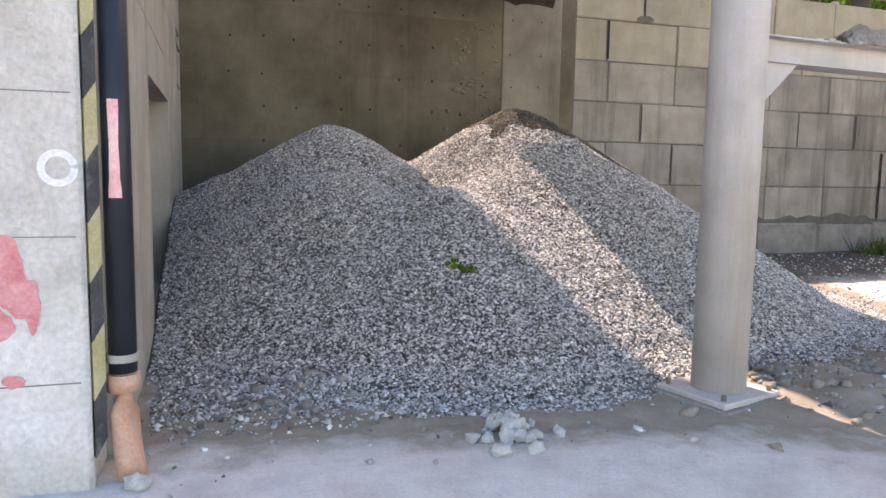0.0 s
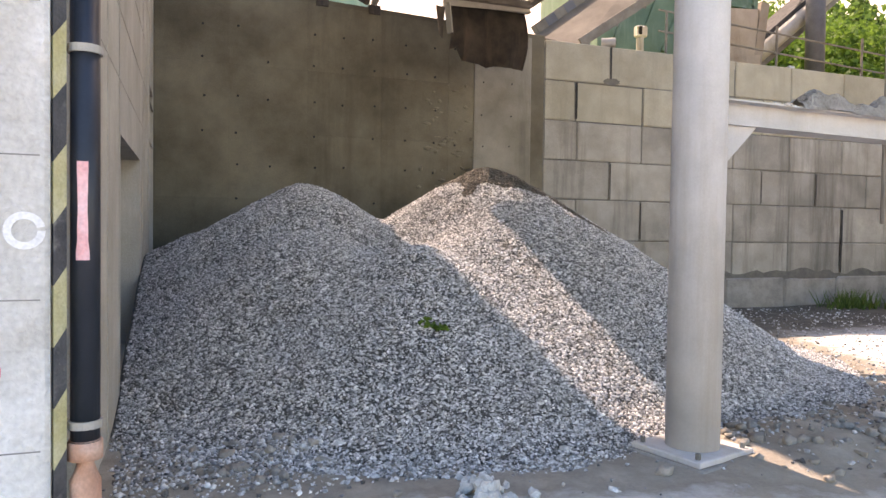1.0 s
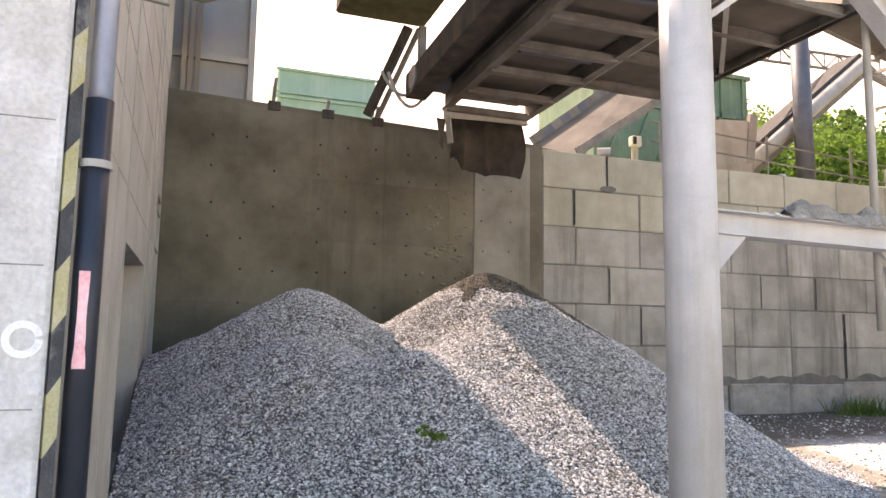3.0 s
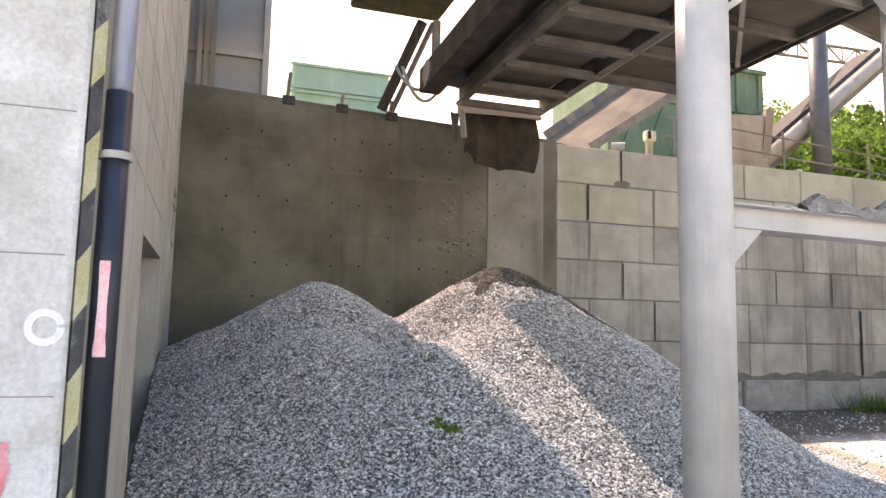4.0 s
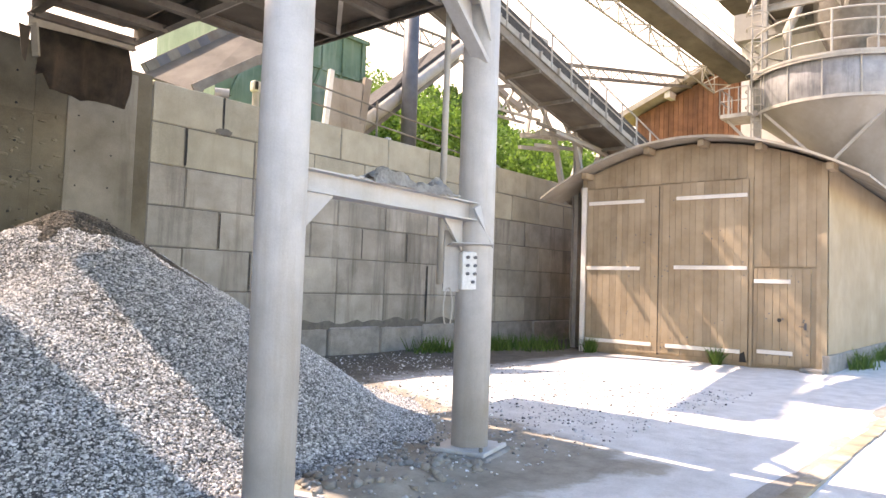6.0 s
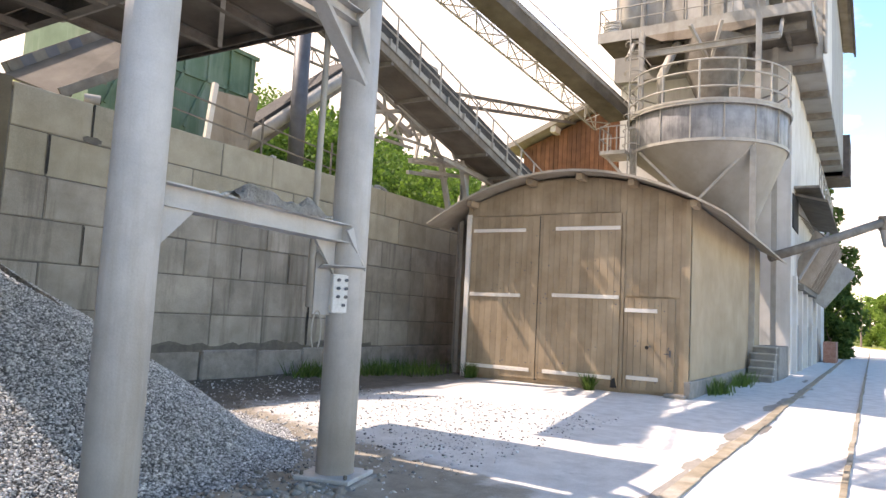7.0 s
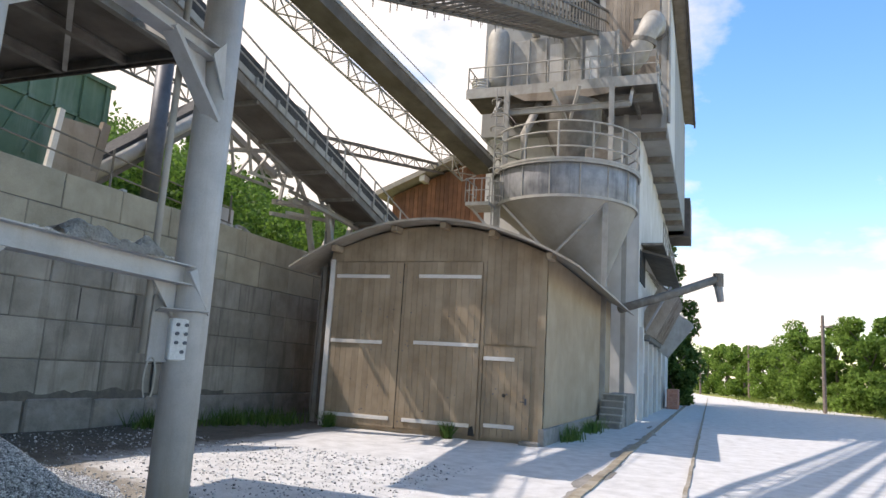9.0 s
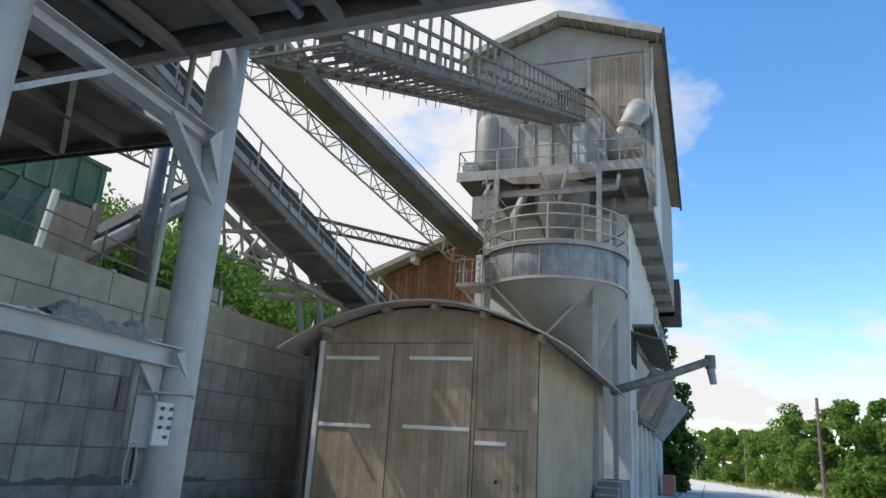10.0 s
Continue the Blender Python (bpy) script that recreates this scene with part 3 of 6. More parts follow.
def blob(bm, cx, cz, rx, rz, y, seed, n=26):
    vs = []
    for q in range(n):
        a = 2 * math.pi * q / n
        k = 1 + 0.35 * noise.noise((math.cos(a) * 1.7 + seed, math.sin(a) * 1.7, seed))
        vs.append(bm.verts.new((cx + rx * k * math.cos(a), y, cz + rz * k * math.sin(a))))
    bm.faces.new(vs)


bm = B()
blob(bm, -1.0, 1.15, 0.11, 0.13, 3.796, 1.0)
blob(bm, -0.93, 1.0, 0.09, 0.10, 3.794, 3.0)
blob(bm, -0.87, 0.93, 0.035, 0.11, 3.793, 5.0)
blob(bm, -1.04, 0.86, 0.10, 0.08, 3.796, 7.0)
blob(bm, -0.96, 0.58, 0.05, 0.035, 3.796, 9.0)
part("spray_patch", bm, "red_spray", west, "faded red spray paint")
bm = B()
rod(bm, (XW, 5.9, 4.35), (XW + 0.28, 5.9, 4.32), 0.012)
part("stub_bar", bm, "steel", west)

# ---- drainpipe ----
dp = thing("drainpipe", (-0.5, 3.93, 0), "black downpipe with terracotta foot and zinc top on the corner", "drainpipe")
PX, PY = -0.495, 3.95
part("black_pipe", rod(B(), (PX, PY, 0.53), (PX, PY, 2.87), 0.07, 20), "black_pipe", dp, smooth=True)
part("upper_pipe", rod(B(), (PX, PY, 2.85), (PX, PY, 5.8), 0.06, 20), "metal_pipe", dp, "shiny zinc upper pipe", smooth=True)
foot = part("foot_pipe", tube(B(), [(PX, PY, 0.56), (PX, PY, 0.35), (PX + 0.005, PY - 0.005, 0.22), (PX + 0.02, PY - 0.03, 0.1), (PX + 0.04, PY - 0.06, 0.0)], 0.074, 18), "orange_pipe", dp, "terracotta plastic foot bend", smooth=True)
part("socket", rod(B(), (PX, PY, 0.46), (PX, PY, 0.55), 0.083, 20), "orange_pipe", foot, smooth=True)
for z in (0.62, 2.5):
    cl = part("pipe_clamp", rod(B(), (PX, PY, z), (PX, PY, z + 0.04), 0.083, 20), "steel_light", dp, "galvanised pipe clamp")
    part("clamp_bolt", box(B(), (PX - 0.13, PY - 0.012, z + 0.005), (PX - 0.07, PY + 0.012, z + 0.035)), "steel_light", cl)
bm = B()
seg = 10
zs = steps(1.47, 1.96, 0.05)
vv = []
for z in zs:
    wgt = 0.34 + 0.12 * noise.noise((z * 6, 2, 1)) + (0.1 if z < 1.52 else 0)
    vv.append([bm.verts.new((PX + 0.0715 * math.sin(-0.05 + wgt * (2 * q / seg - 1)), PY - 0.0715 * math.cos(-0.05 + wgt * (2 * q / seg - 1)), z)) for q in range(seg + 1)])
for a, b in zip(vv, vv[1:]):
    for q in range(seg):
        bm.faces.new((a[q], a[q + 1], b[q + 1], b[q]))
part("spray_stripe", bm, "pink", dp, "pink sprayed stripe")

# ---- gantry: posts, cross beams, braces ----
P1, P2 = (3.52, 4.24), (6.16, 4.37)
gantry = thing("gantry_frame", (4.85, 4.3, 0), "dusty grey-painted tubular steel gantry with cross beams", "gantry")
for px, py, zb in ((*P1, 0.06), (*P2, 0.05)):
    part("post", rod(B(), (px, py, zb), (px, py, 6.05), 0.195, 28), "grey_paint", gantry, smooth=True)
    m = Matrix.Translation((px, py, 0)) @ Matrix.Rotation(0.25, 4, "Z")
    bp = part("base_plate", box(B(), (-0.32, -0.3, 0.03), (0.32, 0.3, 0.075), m, 0.008), "grey_paint", gantry)
    part("footing", box(B(), (-0.36, -0.36, -0.25), (0.4, 0.34, 0.03), m, 0.03), "footing", gantry, "chipped concrete footing")
    for dx, dy in ((-0.26, -0.24), (0.26, -0.24), (0.26, 0.24), (-0.26, 0.24)):
        part("anchor_bolt", rod(B(), m @ Vector((dx, dy, 0.075)), m @ Vector((dx, dy, 0.115)), 0.02, 6), "steel", bp)
yb = 4.28


def gusset(a, b, c, t=0.03):
    return prism(B(), [a, b, c], (0, t, 0))


part("cross_beam", ibeam(B(), (P1[0] + 0.15, yb, 2.55), (P2[0] - 0.15, yb + 0.05, 2.52), 0.2, 0.19, 0.012), "grey_paint", gantry)
part("gusset", gusset((3.68, yb - 0.06, 2.5), (4.08, yb - 0.06, 2.5), (3.7, yb - 0.06, 2.12)), "grey_paint", gantry)
part("gusset", gusset((6.06, yb - 0.06, 2.6), (5.93, yb - 0.06, 2.55), (6.2, yb - 0.12, 2.15)), "grey_paint", gantry)
part("gusset", gusset((5.6, yb + 0.1, 2.48), (5.95, yb + 0.1, 2.48), (5.95, yb + 0.1, 2.1)), "grey_paint", gantry)
part("cross_beam", ibeam(B(), (P1[0] + 0.1, yb, 4.88), (P2[0] - 0.1, yb + 0.06, 4.82), 0.2, 0.16, 0.014), "grey_paint", gantry)
part("knee_brace", bar(B(), (6.06, yb, 4.12), (5.32, yb, 4.8), 0.18, 0.05), "grey_paint", gantry)
part("knee_plate", gusset((6.02, yb - 0.1, 4.95), (5.85, yb - 0.1, 4.75), (6.08, yb - 0.1, 4.35), 0.02), "grey_paint", gantry)
part("knee_plate", gusset((5.32, yb + 0.05, 4.8), (5.9, yb + 0.05, 4.8), (6.0, yb + 0.05, 4.15), 0.02), "grey_paint", gantry)
part("knee_brace", bar(B(), (3.62, yb, 4.1), (4.55, yb, 4.8), 0.14, 0.05), "grey_paint", gantry)
# crusted gravel and cement lying on the cross beam
bm = B()
for lump, (xa, xb, hmax) in enumerate(((4.45, 5.02, 0.18), (4.98, 5.3, 0.09), (5.22, 5.54, 0.16))):
    n, seg = 12, 9
    rows = []
    for i in range(n + 1):
        u = i / n
        x = xa + (xb - xa) * u
        swell = math.sin(math.pi * min(max(u, 0.04), 0.96)) ** 0.5
        row = []
        for q in range(seg):
            v = 2 * q / (seg - 1) - 1
            k = 0.75 + 0.6 * noise.noise((x * 6, v * 2.2, lump))
            over = 0.05 * max(0, abs(v) - 0.75) / 0.25
            row.append(bm.verts.new((x, yb + v * (0.115 + 0.03 * noise.noise((x * 7, v, 3))), 2.635 + hmax * swell * k * (1 - 0.75 * v ** 4) - over * k)))
        rows.append(row)
    for a, b in zip(rows, rows[1:]):
        for q in range(seg - 1):
            bm.faces.new((a[q], b[q], b[q + 1], a[q + 1]))
bmesh.ops.solidify(bm, geom=bm.faces[:], thickness=0.02)
for k in range(50):
    x = rng.uniform(4.2, 5.65)
    g = bmesh.ops.create_icosphere(bm, subdivisions=1, radius=rng.uniform(0.012, 0.035))
    bmesh.ops.transform(bm, matrix=Matrix.Translation((x, yb + rng.uniform(-0.09, 0.07), 2.64)) @ Matrix.Diagonal((1.5, 1, 0.6, 1)) @ Matrix.Rotation(rng.random() * 6, 4, "Z"), verts=g["verts"])
bmesh.ops.recalc_face_normals(bm, faces=bm.faces[:])
tagged(part("beam_debris", bm, "crust"), "crust of spilled cement and stones lying on the cross beam", "debris", kind="stuff")

# ---- switch box with its little roof, and the conduit up the post ----
sb = thing("switch_box", (5.95, 4.33, 1.9), "grey push-button control box strapped to the steel post", "switch box")
m = Matrix.Translation((5.97, 4.27, 1.9)) @ Matrix.Rotation(radians(-34), 4, "Z")
part("housing", box(B(), (-0.1, 0.0, -0.2), (0.1, 0.14, 0.2), m, 0.012), "box", sb)
btn = None
for r, row in enumerate(((-0.04, 0.04), (-0.04, 0.04), (-0.04, 0.04), (0.02,))):
    for x in row:
        part("button", rod(B(), m @ Vector((x, 0.0, 0.14 - 0.085 * r)), m @ Vector((x, -0.025, 0.14 - 0.085 * r)), 0.018, 10), "dark_steel", sb)
part("back_board", box(B(), (-0.26, 0.12, -0.22), (0.02, 0.16, 0.42), m), "grey_paint", sb)
part("rain_hood", box(B(), (-0.24, -0.12, 0.265), (0.22, 0.2, 0.275), m @ Matrix.Rotation(radians(-8), 4, "X")), "grey_paint", sb)
cp = thing("cable_conduit", (5.68, 4.42, 1.6), "thin steel conduit rising beside the gantry post", "conduit")
part("conduit", rod(B(), (5.68, 4.45, 1.75), (5.74, 4.48, 5.9), 0.035, 10), "steel_light", cp, smooth=True)
part("cable_loop", tube(B(), [(5.72 + 0.07 * math.cos(a), 4.36, 1.52 + 0.2 * math.sin(a)) for a in [math.pi * (1 - q / 10) for q in range(-3, 14)]], 0.008, 6), "steel_light", cp)

# ---- overhead conveyor along the bay, on the gantry ----
D0, D1x = 4.05, 5.62
ZD = 5.62
dc = thing("discharge_conveyor", (4.8, 8, 5.6), "rusty dust-covered belt conveyor with open steel frame overhead", "conveyor")
for x in (D0, D1x):
    part("side_beam", ibeam(B(), (x, 11.3, ZD + 0.12), (x, -4, ZD + 0.3), 0.14, 0.3, 0.02), "steel", dc)
for k, y in enumerate([11.2 - 0.95 * q for q in range(16)]):
    part("cross_bar", bar(B(), (D0, y, ZD - 0.02 + 0.012 * (11.2 - y)), (D1x, y, ZD - 0.02 + 0.012 * (11.2 - y)), 0.13, 0.11), "steel", dc)
bm = B()
box(bm, (D0 + 0.22, -4, ZD + 0.17), (D1x - 0.22, 11.2, ZD + 0.2))
part("return_belt", bm, "plate", dc, "dusty underside of the return belt")
bm = B()
prism(bm, [(D0 + 0.1, -4, ZD + 0.75), (D0 + 0.5, -4, ZD + 0.55), (D1x - 0.5, -4, ZD + 0.55), (D1x - 0.1, -4, ZD + 0.75), (D1x - 0.1, -4, ZD + 0.79), (D0 + 0.1, -4, ZD + 0.79)], (0, 15.2, 0))
part("belt", bm, "belt", dc)
for k in range(8):
    y = 10.6 - 1.9 * k
    part("roller", rod(B(), (D0 + 0.2, y, ZD + 0.11), (D1x - 0.2, y, ZD + 0.11), 0.055, 12), "dark_steel", dc)
bm = B()
for x in (D0 - 0.02, D1x + 0.02):
    box(bm, (x - 0.01, -4, ZD + 0.27), (x + 0.01, 11.1, ZD + 0.95))
part("side_board", bm, "plate", dc)
# added plates that close the side gaps against streaks of sun on the heap
part("skirt_plate", box(B(), (3.66, -4, 6.05), (4.06, 11.1, 6.08)), "plate", dc)
part("skirt_plate", box(B(), (D1x + 0.03, -4, 6.02), (5.88, 11.1, 6.05)), "plate", dc)
# head frame, motor and the rubber curtain
part("head_beam", ibeam(B(), (D0 - 0.05, 11.25, 5.5), (D1x, 11.25, 5.56), 0.14, 0.18, 0.02), "steel_light", dc)
part("head_drum", rod(B(), (D0 + 0.1, 11.0, ZD + 0.35), (D1x - 0.1, 11.0, ZD + 0.35), 0.22, 20), "steel", dc)
part("drive_motor", rod(B(), (D0 - 0.75, 10.9, 5.95), (D0 - 0.1, 10.9, 5.95), 0.2, 16), "dark_steel", dc, "dark drive motor beside the head drum")
bm = B()
n = 14
cols = []
for i in range(n + 1):
    u = i / n
    x = 4.1 + 1.4 * u
    lowz = 4.46 + 0.05 * noise.noise((u * 9, 0, 0)) + (0.18 if u < 0.08 else 0) + (0.12 * max(0, 0.5 - abs(u - 0.1)) if u < 0.5 else 0)
    col = []
    for j in range(8):
        v = j / 7
        col.append(bm.verts.new((x + 0.07 * math.sin(v * 3) * (1 if u > 0.9 else 0.3), 11.2 - 0.07 * math.sin(u * 11) * v - 0.22 * v * (1 - v), 5.44 + (lowz - 5.44) * v)))
    cols.append(col)
for a, b in zip(cols, cols[1:]):
    for j in range(7):
        bm.faces.new((a[j], b[j], b[j + 1], a[j + 1]))
bmesh.ops.solidify(bm, geom=bm.faces[:], thickness=0.03)
part("rubber_curtain", bm, "rubber", dc, "brown-stained rubber curtain hanging from the head", smooth=True)
part("curtain_frame", bar(B(), (4.06, 11.2, 5.45), (4.1, 11.15, 4.95), 0.05, 0.1), "steel_light", dc)
part("hanging_rag", prism(B(), [(3.86, 11.2, 5.4), (4.02, 11.2, 5.38), (3.98, 11.2, 4.85), (3.92, 11.2, 4.95)], (0, 0.02, 0)), "rubber", dc)

# plated walkway deck beside the conveyor, over the yard
deck = thing("overhead_deck", (7, 8, 6), "steel-plated deck with cross beams beside the overhead conveyor", "deck")
part("edge_beam", ibeam(B(), (8.08, 10.4, 6.08), (8.08, 6.4, 6.08), 0.12, 0.2, 0.02), "steel", deck)
part("edge_beam", ibeam(B(), (6.1, 10.4, 6.1), (6.1, -4, 6.22), 0.2, 0.3, 0.02), "steel_light", deck)
for k in range(3):
    part("deck_plate", box(B(), (6.0, 6.4 + 1.35 * k, 6.14), (8.1, 7.735 + 1.35 * k, 6.17)), "plate", deck)
for y in (6.5, 7.6, 8.9, 10.2):
    part("cross_beam", ibeam(B(), (5.7, y, 6.02), (8.08, y + 0.15, 6.05), 0.1, 0.16, 0.014), "steel", deck)
part("diagonal", bar(B(), (6.1, 6.6, 5.98), (8.0, 8.9, 6.0), 0.07, 0.05), "steel_light", deck)
part("fringe", box(B(), (8.06, 6.4, 5.93), (8.1, 10.4, 5.99)), "rubber", deck)
part("hanger", bar(B(), (6.2, 4.6, 4.9), (7.0, 6.5, 6.0), 0.1, 0.06), "grey_paint", deck)

# ---- gravel pile ----
def pile_mesh():
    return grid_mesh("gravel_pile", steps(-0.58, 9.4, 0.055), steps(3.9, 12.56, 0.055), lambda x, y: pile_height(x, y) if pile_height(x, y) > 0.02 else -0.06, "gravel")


pile = tagged(pile_mesh(), "two-peaked heap of grey crushed gravel against the wall", "gravel pile", kind="stuff")


def stones(name, points, material, label, category, seed=1):
    """Many small angular stones as one mesh; points of (x, y, z, size)."""
    r = np.random.default_rng(seed)
    base = np.array([(1, 0, 0), (-1, 0, 0), (0, 1, 0), (0, -1, 0), (0, 0, 1), (0, 0, -1)], float)
    tri = np.array([(0, 2, 4), (2, 1, 4), (1, 3, 4), (3, 0, 4), (2, 0, 5), (1, 2, 5), (3, 1, 5), (0, 3, 5)])
    pts = np.asarray(points, float)
    n = len(pts)
    v = base[None] * r.uniform(0.55, 1.15, (n, 6, 1)) + r.uniform(-0.3, 0.3, (n, 6, 3))
    q = r.normal(size=(n, 4))
    q /= np.linalg.norm(q, axis=1, keepdims=True)
    w, x, y, z = q.T
    rot = np.stack([1 - 2 * (y * y + z * z), 2 * (x * y - z * w), 2 * (x * z + y * w), 2 * (x * y + z * w), 1 - 2 * (x * x + z * z), 2 * (y * z - x * w), 2 * (x * z - y * w), 2 * (y * z + x * w), 1 - 2 * (x * x + y * y)], 1).reshape(n, 3, 3)
    v = np.einsum("nij,nkj->nki", rot, v) * pts[:, None, 3:4] * np.array([1, 1, 0.75]) + pts[:, None, :3]
    f = (tri[None] + 6 * np.arange(n)[:, None, None]).reshape(-1, 3)
    me = bpy.data.meshes.new(name)
    me.vertices.add(n * 6)
    me.vertices.foreach_set("co", v.ravel())
    me.loops.add(len(f) * 3)
    me.loops.foreach_set("vertex_index", f.ravel())
    me.polygons.add(len(f))
    me.polygons.foreach_set("loop_start", np.arange(0, len(f) * 3, 3))
    me.update(calc_edges=True)
    me.materials.append(M[material])
    return tagged(new(name, me), label, category, kind="stuff")


r2 = random.Random(11)
pts, damp = [], []
while len(pts) < 250000:
    x, y = r2.uniform(-0.55, 8.6), r2.uniform(3.9, 11.2)
    h = pile_height(x, y)
    near = 1.0 if y < 9.6 else 0.35
    d = math.hypot(x - 4.2, y - 9.35)
    if d < 0.72 + 0.35 * noise.noise((x * 3, y * 3, 0)) or (4.2 < x < 5.3 and abs(y - 9.2 + 0.9 * (x - 4.2)) < 0.16 + 0.12 * noise.noise((x * 4, y * 4, 3))):
        if h > 0.1 and len(damp) < 16000:
            damp.append((x, y, h + 0.004, 0.011 + 0.021 * r2.random() ** 1.6))
        continue
    if h > 0.0 and r2.random() < near and (h > 0.06 or r2.random() < 0.6):
        pts.append((x, y, h + 0.003, 0.0075 + 0.016 * r2.random() ** 1.8))
stones("gravel_stones", pts, "stone", "loose angular gravel covering the heap", "gravel", 3)
stones("damp_gravel", damp, "damp", "darker damp gravel freshly fallen on the peak", "gravel", 5)
pts = []
for k in range(260):
    a = r2.random()
    x, y = (r2.gauss(4.9, 0.9), r2.gauss(4.35, 0.45)) if a < 0.6 else (r2.gauss(1.1, 0.9), r2.gauss(5.3, 0.35))
    if math.hypot(x - P1[0], y - P1[1]) > 0.42 and math.hypot(x - P2[0], y - P2[1]) > 0.42:
        pts.append((x, y, ground_height(x, y) + 0.01, r2.uniform(0.02, 0.085)))
stones("mud_clods", pts, "mud", "dried clods of mud by the post and the heap", "mud", 6)
pts = []
while len(pts) < 5600:
    x, y = r2.uniform(-0.5, 13.5), r2.uniform(3.5, 12.3)
    if pile_height(x, y) < 0.05 or x > 8:
        dens = 0.5 if 4.2 < y < 7.6 else 0.3
        if pile_height(x, y) > -0.012:
            dens = 1.0
        if x < 4 and y < 4.3:
            dens = 0.08
        if r2.random() < dens:
            pts.append((x, y, ground_height(x, y) + 0.006, r2.choice((0.008, 0.01, 0.014, 0.018, 0.022, 0.032))))
while len(pts) < 7800:
    x, y = r2.uniform(-0.45, 3.5), r2.gauss(5.25, 0.45)
    if 4.3 < y and pile_height(x, y) < 0.06:
        pts.append((x, y, ground_height(x, y) + 0.006, r2.choice((0.008, 0.01, 0.012, 0.016, 0.022, 0.03))))
stones("scattered_stones", pts, "stone", "stray gravel scattered over the muddy yard", "gravel", 4)
for k in range(44):
    a, d = r2.uniform(0, 6.28), abs(r2.gauss(0, 0.17))
    x, y = 1.72 + d * math.cos(a) * 0.8, 3.95 + d * math.sin(a) * 1.4
    s = r2.uniform(0.02, 0.055)
    bm = B()
    g = bmesh.ops.create_icosphere(bm, subdivisions=1, radius=1)
    for v in g["verts"]:
        v.co *= 0.7 + 0.6 * r2.random()
    bmesh.ops.transform(bm, matrix=Matrix.Translation((x, y, ground_height(x, y) + s * 0.45 + max(0, 0.06 - d * 0.4))) @ Euler((r2.random() * 6, r2.random() * 6, 0)).to_matrix().to_4x4() @ Matrix.Diagonal((s, s * 1.4, s * 0.8, 1)), verts=g["verts"])
    tagged(part("stone", bm, "rubble"), "pale broken stone in a small heap on the mud", "stone", "small heap of stones")
for x, y, s in ((1.04, 5.1, 0.07), (0.9, 5.16, 0.05), (0.78, 5.12, 0.045), (-0.42, 3.74, 0.085), (2.62, 4.55, 0.06), (4.75, 5.2, 0.09), (2.75, 3.5, 0.035), (0.2, 6.5, 0.05), (1.2, 5.05, 0.04)):
    bm = B()
    g = bmesh.ops.create_icosphere(bm, subdivisions=2, radius=1)
    for v in g["verts"]:
        v.co *= 0.8 + 0.4 * abs(noise.noise(v.co * 1.5 + Vector((x, y, 0))))
    bmesh.ops.transform(bm, matrix=Matrix.Translation((x, y, ground_height(x, y) + s * 0.35)) @ Matrix.Rotation(r2.random() * 6, 4, "Z") @ Matrix.Diagonal((s, s * 0.75, s * 0.6, 1)), verts=g["verts"])
    tagged(part("rock", bm, "rubble"), "single pale grey rock lying on the ground", "rock")

# ---- timber shed with the curved roof ----
SX, SY0, SY1 = 18.3, 3.48, 9.85
SX1 = 30.8


def roof_z(y):
    u = (y - 6.72) / 4.2
    return 5.72 - 1.32 * u * u


shed = thing("timber_shed", (24, 6.7, 0), "dusty timber shed with curved roof and double doors", "shed")
ys = steps(SY0, SY1, 0.45)
outline = [(SX + 0.05, SY0, 0), (SX + 0.05, SY1, 0)] + [(SX + 0.05, y, roof_z(y) - 0.06) for y in reversed(ys)]
part("front_wall", prism(B(), outline, (0.1, 0, 0)), "wood", shed)
part("side_wall", box(B(), (SX, SY0, 0.0), (SX1, SY0 + 0.12, roof_z(SY0) - 0.05)), "wood_side", shed, "plain dusty side wall")
part("side_wall", box(B(), (SX, SY1 - 0.12, 0.0), (SX1, SY1, roof_z(SY1) - 0.05)), "wood", shed)
part("rear_wall", prism(B(), [(SX1 - SX + p[0] - 0.15, p[1], p[2]) for p in outline], (0.1, 0, 0)), "wood", shed)
part("plinth", box(B(), (SX - 0.02, SY0 - 0.06, -0.1), (SX1, SY0 + 0.1, 0.42), None, 0.02), "footing", shed, "mossy concrete plinth")
yr = steps(2.55, 10.95, 0.3)
part("roof", prism(B(), [(SX - 0.55, a, roof_z(a)) for a in yr] + [(SX - 0.55, a, roof_z(a) + 0.06) for a in reversed(yr)], (SX1 - SX + 1.0, 0, 0)), "sheet_roof", shed, "curved dusty sheet roof")
for y in (3.35, 4.9, 6.3, 7.75, 9.6):
    part("purlin_end", box(B(), (SX - 0.42, y - 0.08, roof_z(y) - 0.2), (SX + 0.1, y + 0.08, roof_z(y) - 0.03), None, 0.01), "wood", shed)
# plank cladding of the front, board by board
y = SY0 + 0.02
while y < SY1 - 0.1:
    w = rng.uniform(0.17, 0.24)
    inside = 5.2 < y + w / 2 < 9.72
    small = 3.76 < y + w / 2 < 5.12
    zb = 4.66 if inside else (2.46 if small else 0.05)
    b = part("plank", box(B(), (SX + 0.02, y, zb), (SX + 0.055, min(y + w - 0.006, SY1), min(roof_z(y), roof_z(y + w)) - 0.09)), "wood", shed)
    y += w


